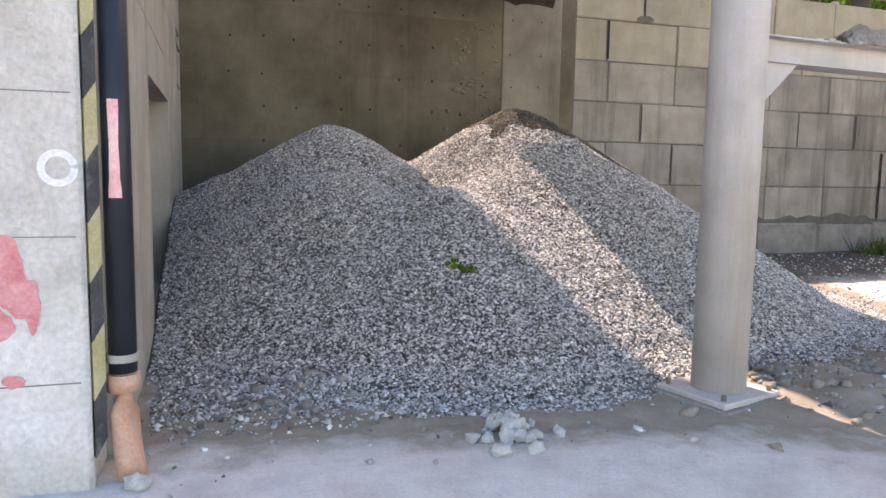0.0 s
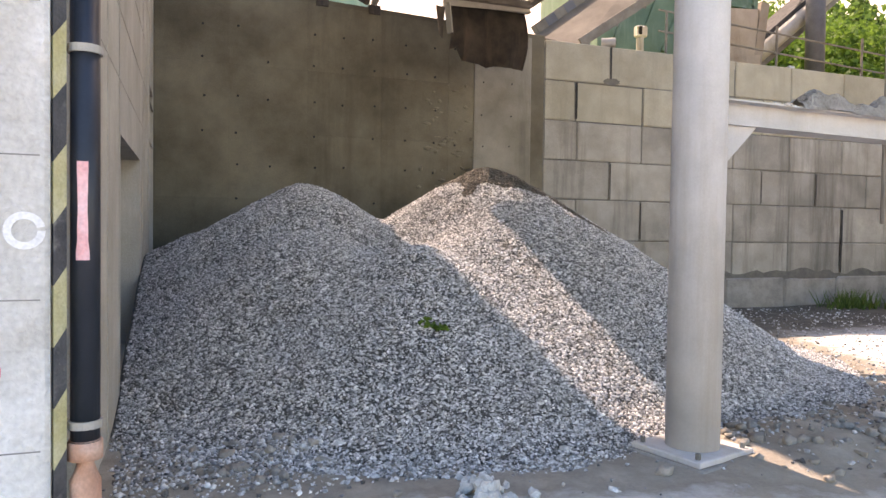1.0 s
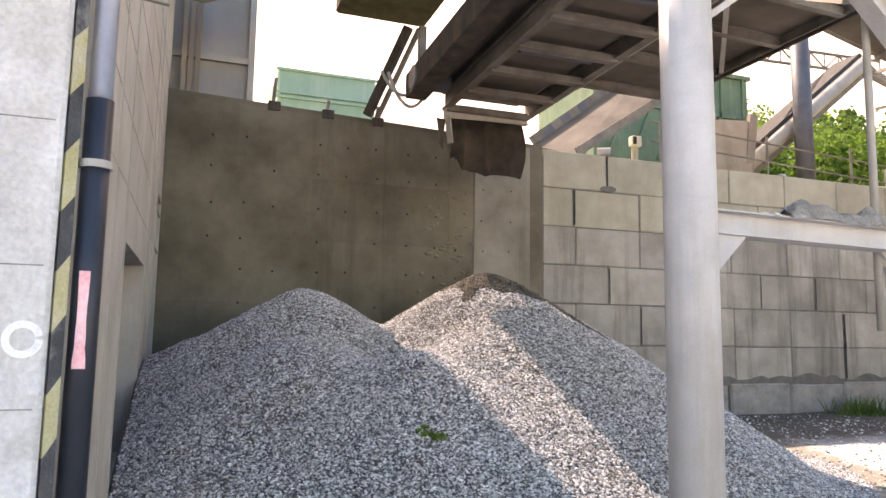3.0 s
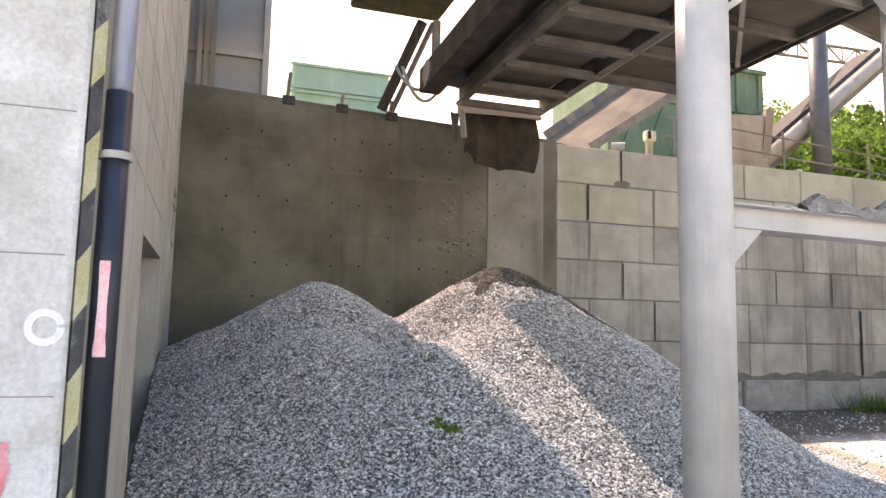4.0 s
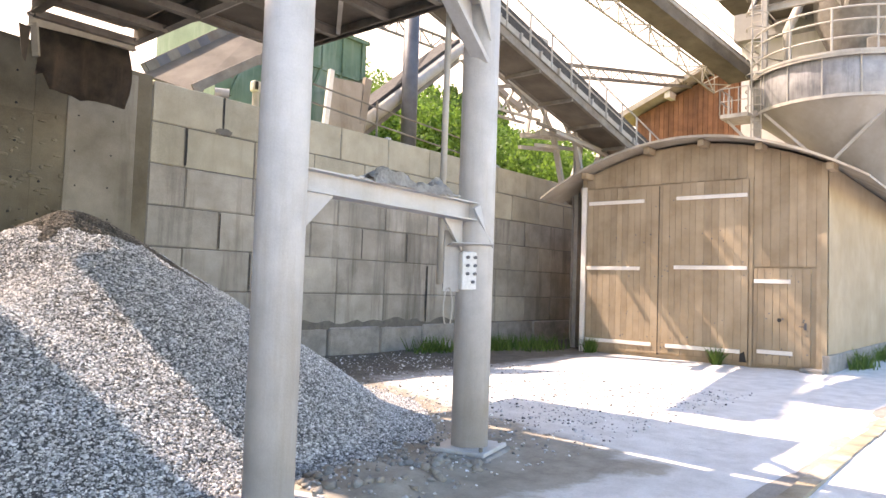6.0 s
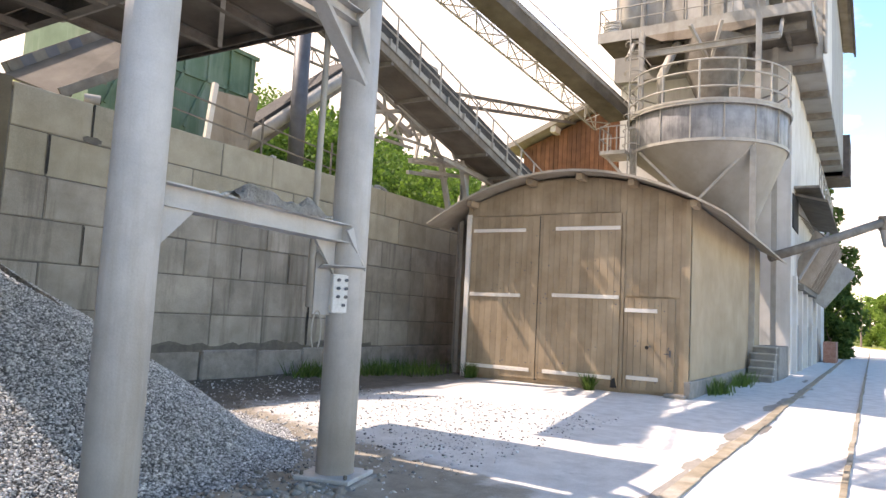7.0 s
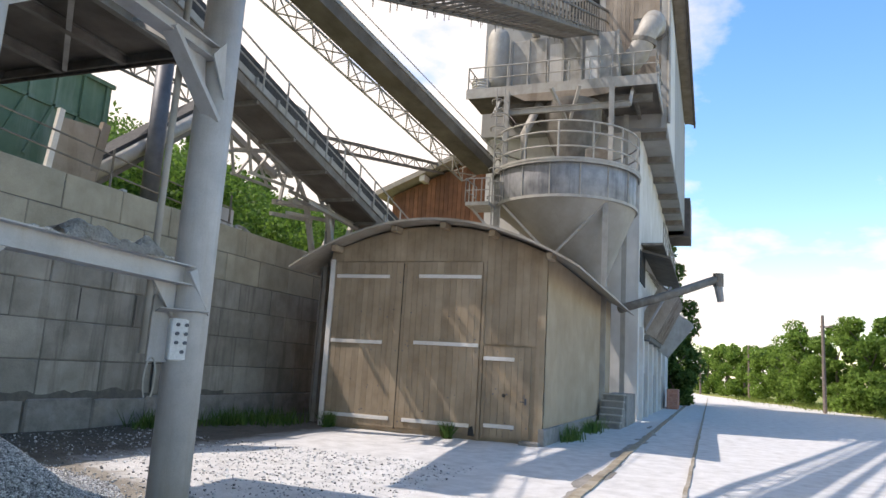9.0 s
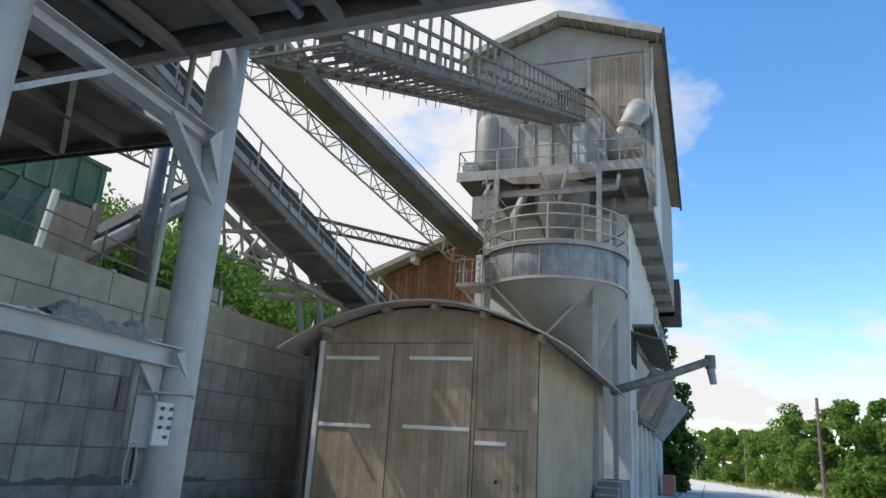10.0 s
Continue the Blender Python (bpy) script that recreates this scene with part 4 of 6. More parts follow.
def plank_door(name, y0, y1, z0, z1, battens, label):
    d = part(name, box(B(), (SX + 0.02, y0, z0), (SX + 0.05, y1, z1)), "wood", shed, label)
    y = y0 + 0.005
    while y < y1 - 0.03:
        w = min(rng.uniform(0.15, 0.22), y1 - y)
        part("plank", box(B(), (SX - 0.012, y, z0 + 0.01 + rng.uniform(0, 0.02)), (SX + 0.018, y + w - 0.006, z1 - 0.005)), "wood", d)
        y += w
    for z, a, b in battens:
        part("batten", box(B(), (SX - 0.045, a, z - 0.05), (SX - 0.014, b, z + 0.05), None, 0.006), "wood_pale", d, "pale dusty cross batten")
    return d


dl = plank_door("door_leaf", 7.54, 9.7, 0.1, 4.62, ((4.22, 7.95, 9.62), (2.38, 8.05, 9.66), (0.35, 7.7, 9.66)), "large plank door leaf, closed")
dr = plank_door("door_leaf", 5.22, 7.522, 0.12, 4.64, ((4.24, 5.25, 7.05), (2.42, 5.25, 7.1), (0.35, 5.4, 7.3)), "large plank door leaf with cracked boards")
ds = plank_door("wicket_door", 3.82, 5.1, 0.08, 2.42, ((2.1, 4.25, 5.08), (0.4, 4.2, 5.0)), "small plank door with lever handle")
part("handle", bar(B(), (SX - 0.06, 3.92, 1.05), (SX - 0.06, 4.06, 1.05), 0.02, 0.02), "dark_steel", ds)
part("lock_plate", box(B(), (SX - 0.025, 3.9, 0.98), (SX - 0.012, 3.95, 1.14)), "dark_steel", ds)
part("knot_hole", rod(B(), (SX - 0.014, 4.5, 1.18), (SX - 0.006, 4.5, 1.18), 0.05, 9), "dark", ds)
part("door_gap", box(B(), (SX + 0.005, 7.5, 0.1), (SX + 0.03, 7.56, 4.6)), "dark", shed)
part("rot_hole", prism(B(), [(SX - 0.016, 5.24, 0.1), (SX - 0.016, 5.42, 0.1), (SX - 0.016, 5.4, 0.3), (SX - 0.016, 5.3, 0.36)], (0.01, 0, 0)), "dark", dr)
part("frame_post", box(B(), (SX - 0.02, 5.115, 0), (SX + 0.03, 5.19, 4.66)), "wood", shed)
for d_, ya, yb_, zt in ((dl, 7.6, 9.65, 4.5), (dr, 5.28, 7.48, 4.5), (ds, 3.88, 5.05, 2.3)):
    for q in range(40):
        ny, nz = rng.uniform(ya, yb_), rng.choice((0.33, 0.4, 1.2, 2.35, 2.45, 3.3, 4.2)) + rng.uniform(-0.25, 0.25) * (rng.random() < 0.5)
        if 0.15 < nz < zt:
            part("nail", rod(B(), (SX - 0.017, ny, nz), (SX - 0.008, ny, nz), rng.uniform(0.011, 0.022), 7), "dark_steel", d_)
part("corner_post", box(B(), (SX - 0.04, SY1 - 0.14, 0), (SX + 0.05, SY1, 4.7)), "wood_pale", shed)
part("threshold", box(B(), (SX - 0.3, 3.5, -0.05), (SX + 0.1, 4.0, 0.1), None, 0.02), "footing", shed)

# ---- inclined conveyor A, with walkway and handrail ----
def truss_rail(parent, p0, p1, h, n, r=0.025, mid=True, mat_="steel_light"):
    p0, p1 = Vector(p0), Vector(p1)
    up = Vector((0, 0, h))
    part("handrail", rod(B(), p0 + up, p1 + up, r, 6), mat_, parent)
    if mid:
        part("mid_rail", rod(B(), p0 + up * 0.5, p1 + up * 0.5, r * 0.8, 6), mat_, parent)
    for k in range(n + 1):
        q = p0.lerp(p1, k / n)
        part("baluster", rod(B(), q, q + up, r, 6), mat_, parent)


def lattice(parent, p0, p1, off, n, w=0.06, mat_="steel_light", name="lattice_bar"):
    """Zigzag between the chord p0-p1 and the same chord moved by off."""
    p0, p1, off = Vector(p0), Vector(p1), Vector(off)
    for k in range(n):
        a, b = p0.lerp(p1, k / n), p0.lerp(p1, (k + 1) / n)
        if k % 2:
            part(name, bar(B(), a + off, b, w, w), mat_, parent)
        else:
            part(name, bar(B(), a, b + off, w, w), mat_, parent)
        part(name, bar(B(), b, b + off, w * 0.8, w * 0.8), mat_, parent)


ca = thing("inclined_conveyor", (16, 10, 6), "dusty inclined belt conveyor with side walkway and handrail", "conveyor")


def pa(x, y, dz=0.0):
    return (x, y, 7.68 - 0.226 * (x - 12.7) + dz)


XA0, XA1 = 8.4, 24.5
for a, b in zip(steps(XA0, XA1, 1.6), steps(XA0, XA1, 1.6)[1:]):
    part("floor_plate", prism(B(), [pa(a, 9.25), pa(b - 0.02, 9.25), pa(b - 0.02, 9.25, 0.05), pa(a, 9.25, 0.05)], (0, 0.95, 0)), "plate", ca)
for y in (9.22, 10.2):
    part("chord", ibeam(B(), pa(XA0, y, 0.12), pa(XA1, y, 0.12), 0.1, 0.26, 0.02), "steel", ca)
part("belt", bar(B(), pa(XA0, 9.9, 0.62), pa(XA1, 9.9, 0.62), 0.55, 0.06), "belt", ca)
part("belt_cover", bar(B(), pa(XA0, 9.9, 1.02), pa(XA1, 9.9, 1.02), 0.05, 0.9), "belt", ca)
part("belt_side", bar(B(), pa(XA0, 9.66, 0.72), pa(XA1, 9.66, 0.72), 0.05, 0.26), "steel_light", ca)
truss_rail(ca, pa(XA0, 9.25, 0.2), pa(XA1 - 1, 9.25, 0.2), 1.02, 15)
for x in steps(XA0, XA1, 1.6):
    part("cross_bar", bar(B(), pa(x, 9.2, -0.04), pa(x, 10.25, -0.04), 0.1, 0.09), "steel", ca)
for x in steps(9.0, 23.8, 0.93):
    part("idler_frame", bar(B(), pa(x, 9.6, 0.2), pa(x, 9.6, 0.85), 0.07, 0.06, (1, 0, 0)), "steel_light", ca)
part("cover_box", box(B(), (15.6, 9.9, 7.75), (16.3, 10.3, 8.5)), "steel_light", ca)
# trestle and lattice under it
tr_ = thing("conveyor_trestle", (18.6, 10, 0), "braced steel trestle carrying the inclined conveyor", "trestle")
for x0, x1, y in ((18.3, 19.1, 10.2), (19.9, 19.1, 10.2), (18.3, 19.1, 10.9), (19.9, 19.1, 10.9)):
    part("leg", bar(B(), (x1, y, 4.4), (x0, y, pa(x0, y)[2] - 0.05), 0.14, 0.14), "steel_light", tr_)
part("column", ibeam(B(), (19.1, 10.5, 0), (19.1, 10.5, 6.2), 0.2, 0.2, 0.02), "steel_light", tr_)
part("beam", ibeam(B(), (17.0, 10.0, 6.12), (20.2, 10.0, 5.98), 0.12, 0.14), "steel_light", tr_)
part("beam", bar(B(), (16.6, 10.4, 6.35), (18.2, 10.4, 6.3), 0.08, 0.08), "steel", tr_)
for p, q, w in (((14.3, 7.75), (17.15, 6.95), 0.16), ((16.7, 6.94), (17.6, 7.7), 0.1), ((16.7, 6.94), (17.7, 7.35), 0.09), ((17.7, 7.35), (18.9, 7.3), 0.09), ((17.45, 6.2), (17.75, 7.55), 0.08),
                ((18.2, 7.3), (19.0, 6.5), 0.1), ((17.2, 6.22), (19.6, 6.55), 0.14), ((17.1, 5.85), (19.3, 6.1), 0.1), ((14.5, 6.9), (16.9, 7.6), 0.07), ((15.2, 6.5), (17.3, 6.6), 0.07), ((15.0, 7.5), (15.3, 6.5), 0.06), ((16.0, 7.25), (15.4, 6.5), 0.06), ((16.2, 7.2), (16.8, 6.6), 0.06)):
    for y in (10.75, 11.3):
        part("lattice_bar", bar(B(), (p[0], y, p[1]), (q[0], y, q[1]), w, w), "steel_light", tr_)
for x, z in ((14.4, 7.7), (17.1, 6.95), (17.7, 7.4), (18.9, 7.3), (17.3, 6.2), (19.5, 6.5)):
    part("cross_tie", bar(B(), (x, 10.7, z), (x, 11.35, z), 0.07, 0.07), "steel_light", tr_)

# ---- upper conveyor B on a lattice girder ----
cb = thing("upper_conveyor", (24, 10.5, 11), "covered belt conveyor on a light lattice girder", "conveyor")
b0, b1 = Vector((9.5, 13.35, 15.1)), Vector((31.0, 9.45, 11.15))
sd = Vector((0.16, 0.98, 0)).normalized()
part("trough", bar(B(), b0, b1, 0.98, 0.56), "plate", cb)
part("belt_cover", bar(B(), b0 + Vector((0, 0, 0.3)), b1 + Vector((0, 0, 0.42)), 0.8, 0.25), "steel", cb)
for s in (-0.5, 0.5):
    part("chord", bar(B(), b0 + sd * s + Vector((0, 0, 0.25)), b1 + sd * s + Vector((0, 0, 0.25)), 0.08, 0.12), "steel_light", cb)
walk_low, walk_top = sd * 1.2 + Vector((0, 0, -0.5)), sd * 1.2 + Vector((0, 0, 0.25))
for off in (walk_low, walk_top):
    part("walkway_chord", bar(B(), b0 + off, b1 + off, 0.06, 0.06), "steel_light", cb)
lattice(cb, b0 + walk_low, b1 + walk_low, walk_top - walk_low, 22, 0.04)
lattice(cb, b0 + sd * 0.45 - Vector((0, 0, 0.3)), b1 + sd * 0.45 - Vector((0, 0, 0.3)), sd * 0.75 - Vector((0, 0, 0.2)), 22, 0.04)
part("handrail", rod(B(), b0 - sd * 0.5 + Vector((0, 0, 0.8)), b1 - sd * 0.5 + Vector((0, 0, 0.8)), 0.02, 6), "steel_light", cb)

# ---- bridge C, rising to the tower ----
cc = thing("conveyor_bridge", (20, 5, 13), "open lattice conveyor bridge rising to the tower top", "conveyor bridge")


def pc(x, y, dz=0.0):
    return (x, y, 7.75 + 0.435 * (x - 9.0) + dz)


XC0, XC1 = 8.3, 33.0
for y in (4.2, 5.8):
    part("lower_chord", ibeam(B(), pc(XC0, y), pc(XC1, y), 0.12, 0.2, 0.02), "steel", cc)
    part("upper_chord", bar(B(), pc(XC0, y, 1.3), pc(XC1, y, 1.3), 0.08, 0.1), "steel", cc)
    part("mid_chord", bar(B(), pc(XC0, y, 0.75), pc(XC1, y, 0.75), 0.06, 0.06), "steel", cc)
for k, x in enumerate(steps(XC0, XC1, 0.62)):
    for y in (4.2, 5.8):
        part("upright", bar(B(), pc(x, y), pc(x, y, 1.3), 0.06, 0.06, (0, 1, 0)), "steel", cc)
    part("floor_slat", bar(B(), pc(x, 4.2, -0.05), pc(x, 5.8, -0.05), 0.05, 0.05), "steel", cc)
    part("floor_slat", bar(B(), pc(x + 0.3, 4.2, -0.05), pc(x + 0.3, 4.9, -0.05), 0.05, 0.04), "steel", cc)
part("belt", bar(B(), pc(XC0, 5.3, 0.5), pc(XC1, 5.3, 0.75), 0.5, 0.06), "steel", cc)
part("walk_edge", bar(B(), pc(XC0, 4.6, 0.0), pc(XC1, 4.6, 0.0), 0.06, 0.1), "steel", cc)
lattice(cc, pc(XC0, 5.8), pc(XC1, 5.8), Vector((0, 0, 0.75)), 30, 0.05)
bm = B()
for k in range(40):
    x = rng.uniform(9, 30)
    rod(bm, pc(x, 5.8, -0.05), (x, 5.8, pc(x, 5.8)[2] - rng.uniform(0.1, 0.35)), 0.012, 4)
part("drip_crust", bm, "steel", cc)["kind"] = "stuff"

# ---- silo with skew cone, band, gallery and legs ----
SC = (30.0, 5.45)
silo = thing("silo", (30, 5.4, 0), "dusty steel silo with skew hopper cone and railed gallery", "silo")
RS = 3.02
ZR = 10.15
part("band", lathe(B(), [(RS, ZR - 1.45), (RS + 0.02, ZR - 1.4), (RS + 0.02, ZR - 0.05), (RS, ZR)], SC, 40), "silo_dark", silo, "stained steel band", smooth=True)
bm = B()
tip = (30.0, 4.05, 5.55)
rings = []
for k in range(9):
    u = k / 8
    cx, cy, z, r = SC[0] + (tip[0] - SC[0]) * u, SC[1] + (tip[1] - SC[1]) * u, (ZR - 1.45) + (tip[2] - ZR + 1.45) * u, RS + (0.35 - RS) * u
    rings.append([bm.verts.new((cx + r * math.cos(2 * math.pi * q / 40), cy + r * math.sin(2 * math.pi * q / 40), z)) for q in range(40)])
for a, b in zip(rings, rings[1:]):
    for q in range(40):
        bm.faces.new((b[q], b[(q + 1) % 40], a[(q + 1) % 40], a[q]))
part("hopper_cone", bm, "silo", silo, smooth=True)
part("top_plate", lathe(B(), [(0.05, ZR + 0.02), (RS + 0.18, ZR), (RS + 0.18, ZR + 0.08), (0.05, ZR + 0.1)], SC, 40), "steel_light", silo)
part("rim", lathe(B(), [(RS + 0.1, ZR - 0.1), (RS + 0.16, ZR - 0.1), (RS + 0.16, ZR + 0.1), (RS + 0.1, ZR + 0.1)], SC, 40), "steel_light", silo)
part("seam_band", lathe(B(), [(RS + 0.02, ZR - 1.5), (RS + 0.06, ZR - 1.5), (RS + 0.06, ZR - 1.38), (RS + 0.02, ZR - 1.38)], SC, 40), "steel_light", silo)
for k in range(16):
    a = 2 * math.pi * k / 16
    part("band_rib", bar(B(), (SC[0] + (RS + 0.03) * math.cos(a), SC[1] + (RS + 0.03) * math.sin(a), ZR - 1.4), (SC[0] + (RS + 0.03) * math.cos(a), SC[1] + (RS + 0.03) * math.sin(a), ZR), 0.05, 0.05, (1, 0, 0)), "steel_light", silo)
for r, z in ((RS + 0.1, ZR + 0.55), (RS + 0.1, ZR + 1.15), (RS + 0.1, ZR + 1.6)):
    part("gallery_rail", tube(B(), [(SC[0] + r * math.cos(2 * math.pi * q / 48), SC[1] + r * math.sin(2 * math.pi * q / 48), z) for q in range(49)], 0.035, 6), "steel_light", silo)
for k in range(14):
    a = 2 * math.pi * k / 14 + 0.1
    c = (SC[0] + (RS + 0.1) * math.cos(a), SC[1] + (RS + 0.1) * math.sin(a))
    part("gallery_post", rod(B(), (*c, ZR), (*c, ZR + 1.6), 0.04, 6), "steel_light", silo)
legs = [(28.0, 3.4, 0, 8.9), (28.4, 8.0, 0, 8.9), (32.3, 3.15, 0, 8.9), (32.4, 7.9, 0, 8.9), (28.4, 3.3, ZR, 13.8), (28.4, 7.75, ZR, 13.8), (32.3, 3.15, ZR, 13.8)]
for x, y, za, zb in legs:
    part("leg", ibeam(B(), (x, y, za), (x, y, zb), 0.2, 0.2, 0.025, (1, 0, 0)), "steel_light", silo)
for a, b in (((27.9, 3.4, 8.6), (27.9, 5.6, 6.3)), ((27.9, 7.6, 8.6), (27.95, 4.4, 5.3)), ((27.9, 5.6, 6.3), (27.9, 3.5, 4.2))):
    part("brace", bar(B(), a, b, 0.09, 0.09), "steel_light", silo)
part("outlet", rod(B(), (30, 4.05, 5.6), (30, 4.05, 4.7), 0.32, 16), "silo", silo)
# machinery between the gallery and the upper platform
part("feed_hopper", lathe(B(), [(0.5, ZR + 0.1), (0.65, ZR + 0.9), (1.2, ZR + 2.2), (1.25, 13.6)], (30.2, 5.2), 18), "steel", silo, smooth=True)
part("vent_box", box(B(), (28.8, 3.4, ZR + 0.1), (29.8, 4.4, ZR + 1.0), None, 0.04), "steel", silo)
part("pipe", tube(B(), [(29.5, 7.2, ZR), (29.4, 7.2, ZR + 2), (29.6, 6.6, 13.6)], 0.18, 10), "steel_light", silo, smooth=True)
for a, b in (((28.2, 4.6, 13.7), (29.2, 5.2, 12.4)), ((28.2, 5.8, 13.7), (29.2, 5.2, 12.4))):
    part("strut", bar(B(), a, b, 0.12, 0.12), "steel_light", silo)
# ladder up the north side
ld = thing("ladder", (28.2, 8.7, 6), "caged steel ladder beside the silo", "ladder")
for y in (7.75, 8.1):
    part("stile", rod(B(), (28.0, y, 6.6), (28.0, y, 13.8), 0.03, 6), "steel_light", ld)
for k in range(22):
    part("rung", rod(B(), (28.0, 7.75, 6.8 + 0.32 * k), (28.0, 8.1, 6.8 + 0.32 * k), 0.02, 5), "steel_light", ld)
for k in range(8):
    z = 8.9 + 0.6 * k
    part("cage_hoop", tube(B(), [(28.0 - 0.55 * math.sin(q * math.pi / 8), 7.92 + 0.36 * math.cos(q * math.pi / 8), z) for q in range(9)], 0.02, 5), "steel_light", ld)
sp = thing("side_landing", (28.4, 9.2, 8.3), "small railed landing beside the silo", "landing")
part("landing_floor", box(B(), (27.6, 8.1, 8.55), (29.0, 9.15, 8.7)), "steel_light", sp)
truss_rail(sp, (27.6, 8.1, 8.7), (27.6, 9.15, 8.7), 1.0, 3)
truss_rail(sp, (27.6, 9.15, 8.7), (29.0, 9.15, 8.7), 1.0, 3)
part("bracket", bar(B(), (28.0, 8.0, 7.4), (28.0, 9.0, 8.55), 0.1, 0.1), "steel_light", sp)

# ---- upper platform with filter housings ----
ZP = 14.05
pf = thing("service_platform", (31, 5.7, 14), "projecting steel service platform with railings", "platform")
part("floor", box(B(), (29.3, 1.62, ZP), (33.0, 8.6, ZP + 0.14)), "plate", pf)
part("floor_wing", prism(B(), [(29.3, 8.6, ZP), (29.3, 9.95, ZP), (31.5, 9.95, ZP), (31.5, 8.6, ZP)], (0, 0, 0.14)), "plate", pf)
part("fascia", box(B(), (29.24, 1.6, ZP - 0.1), (29.3, 9.97, ZP + 0.36)), "steel_light", pf)
part("fascia", box(B(), (29.3, 1.56, ZP - 0.1), (33.0, 1.62, ZP + 0.36)), "steel_light", pf)
for y in (2.6, 4.2, 5.9, 7.4, 8.7):
    part("joist", ibeam(B(), (29.4, y, ZP - 0.14), (33, y, ZP - 0.14), 0.14, 0.22, 0.02), "steel", pf)
part("main_beam", ibeam(B(), (29.9, 1.8, ZP - 0.42), (29.9, 8.5, ZP - 0.42), 0.2, 0.34, 0.02), "steel", pf)
part("main_beam", ibeam(B(), (28.6, 2.6, ZP - 1.15), (28.6, 8.4, ZP - 1.15), 0.16, 0.26, 0.02), "steel_light", pf)
for y in (2.6, 8.4):
    part("brace", bar(B(), (28.6, y, ZP - 1.2), (29.5, y, ZP - 0.2), 0.12, 0.12), "steel_light", pf)
part("crusted_edge", prism(B(), [(29.2, 3.2, ZP - 0.1), (29.2, 7.8, ZP - 0.1), (29.2, 7.2, ZP - 0.42), (29.2, 5.2, ZP - 0.55), (29.2, 3.6, ZP - 0.36)], (0.06, 0, 0)), "wood_grey", pf, "dirt-crusted splash board")
truss_rail(pf, (29.3, 1.62, ZP + 0.3), (29.3, 9.9, ZP + 0.3), 1.1, 9, 0.03)
truss_rail(pf, (29.3, 1.62, ZP + 0.3), (33.0, 1.62, ZP + 0.3), 1.1, 4, 0.03)
truss_rail(pf, (29.3, 9.9, ZP + 0.3), (31.5, 9.9, ZP + 0.3), 1.1, 3, 0.03)
fh = thing("filter_housing", (31, 5.8, 14.2), "pale sheet-metal filter housing with ribbed panels", "filter housing")
part("body", box(B(), (30.2, 3.3, ZP + 0.14), (32.6, 8.2, ZP + 2.95), None, 0.03), "steel_light", fh)
for y in steps(3.32, 8.15, 0.81):
    part("rib", box(B(), (30.1, y - 0.05, ZP + 0.14), (30.2, y + 0.05, ZP + 2.95)), "steel_light", fh)
for y in (4.15, 5.75):
    part("panel", box(B(), (30.15, y, ZP + 0.4), (30.195, y + 0.6, ZP + 2.6), None, 0.01), "render", fh, "white access panel")
part("hood", prism(B(), [(30.3, 4.6, ZP + 2.95), (30.3, 7.4, ZP + 2.95), (30.3, 6.8, ZP + 3.75), (30.3, 5.0, ZP + 3.75)], (2.0, 0, 0)), "steel_light", fh)
part("stack", rod(B(), (30.1, 7.0, ZP + 3.0), (29.8, 7.0, ZP + 4.1), 0.18, 12), "steel", fh)
tk = thing("air_tank", (30.2, 8.8, 14.2), "upright pale air tank on the platform", "tank")
part("body", lathe(B(), [(0.05, ZP + 3.55), (0.4, ZP + 3.4), (0.5, ZP + 3.1), (0.5, ZP + 0.9), (0.4, ZP + 0.55), (0.05, ZP + 0.45)][::-1], (30.0, 8.75), 20), "steel_light", tk, smooth=True)
for q in range(3):
    a = 2.1 * q
    part("leg", rod(B(), (30 + 0.35 * math.cos(a), 8.75 + 0.35 * math.sin(a), ZP + 0.14), (30 + 0.35 * math.cos(a), 8.75 + 0.35 * math.sin(a), ZP + 0.7), 0.04, 6), "steel_light", tk)
hc = thing("hose_coil", (29.7, 9.5, 14.2), "coiled pale hose on the platform", "hose coil")
for k in range(6):
    part("turn", tube(B(), [(29.85 + 0.42 * math.cos(q * math.pi / 10), 9.42 + 0.42 * math.sin(q * math.pi / 10), ZP + 0.22 + 0.13 * k) for q in range(21)], 0.06, 6), "render", hc)
# fat duct with an elbow into the tower wall
du = thing("exhaust_duct", (31.5, 2.6, 16.5), "fat pale sheet-metal elbow duct into the tower wall", "duct")
part("elbow", tube(B(), [(31.6, 3.4, 15.9), (31.5, 3.0, 15.95), (31.3, 2.55, 16.3), (31.2, 2.3, 16.9), (31.4, 2.05, 17.6), (31.9, 1.95, 18.1), (32.5, 1.95, 18.25), (33.1, 1.95, 18.25)], 0.52, 18), "steel_light", du, smooth=True)
part("collar", tube(B(), [(31.28, 2.33, 16.75), (31.26, 2.27, 16.95)], 0.57, 18), "steel", du)
part("collar", tube(B(), [(32.85, 1.95, 18.25), (33.0, 1.95, 18.25)], 0.6, 18), "steel", du)

# ---- tower building ----
tw = thing("tower_building", (45, 6, 0), "tall plant tower, rendered below and boarded above, with gable roof", "building")
TX0, TX1 = 33.0, 57.5
part("lower_body", box(B(), (33.5, 2.62, -0.2), (TX1, 10.2, 13.4)), "render", tw)
part("upper_body", box(B(), (TX0, 1.42, 13.4), (TX1, 10.4, 21.9)), "cladding", tw)


def gz(y):
    return 24.2 - 0.365 * abs(y - 5.9)


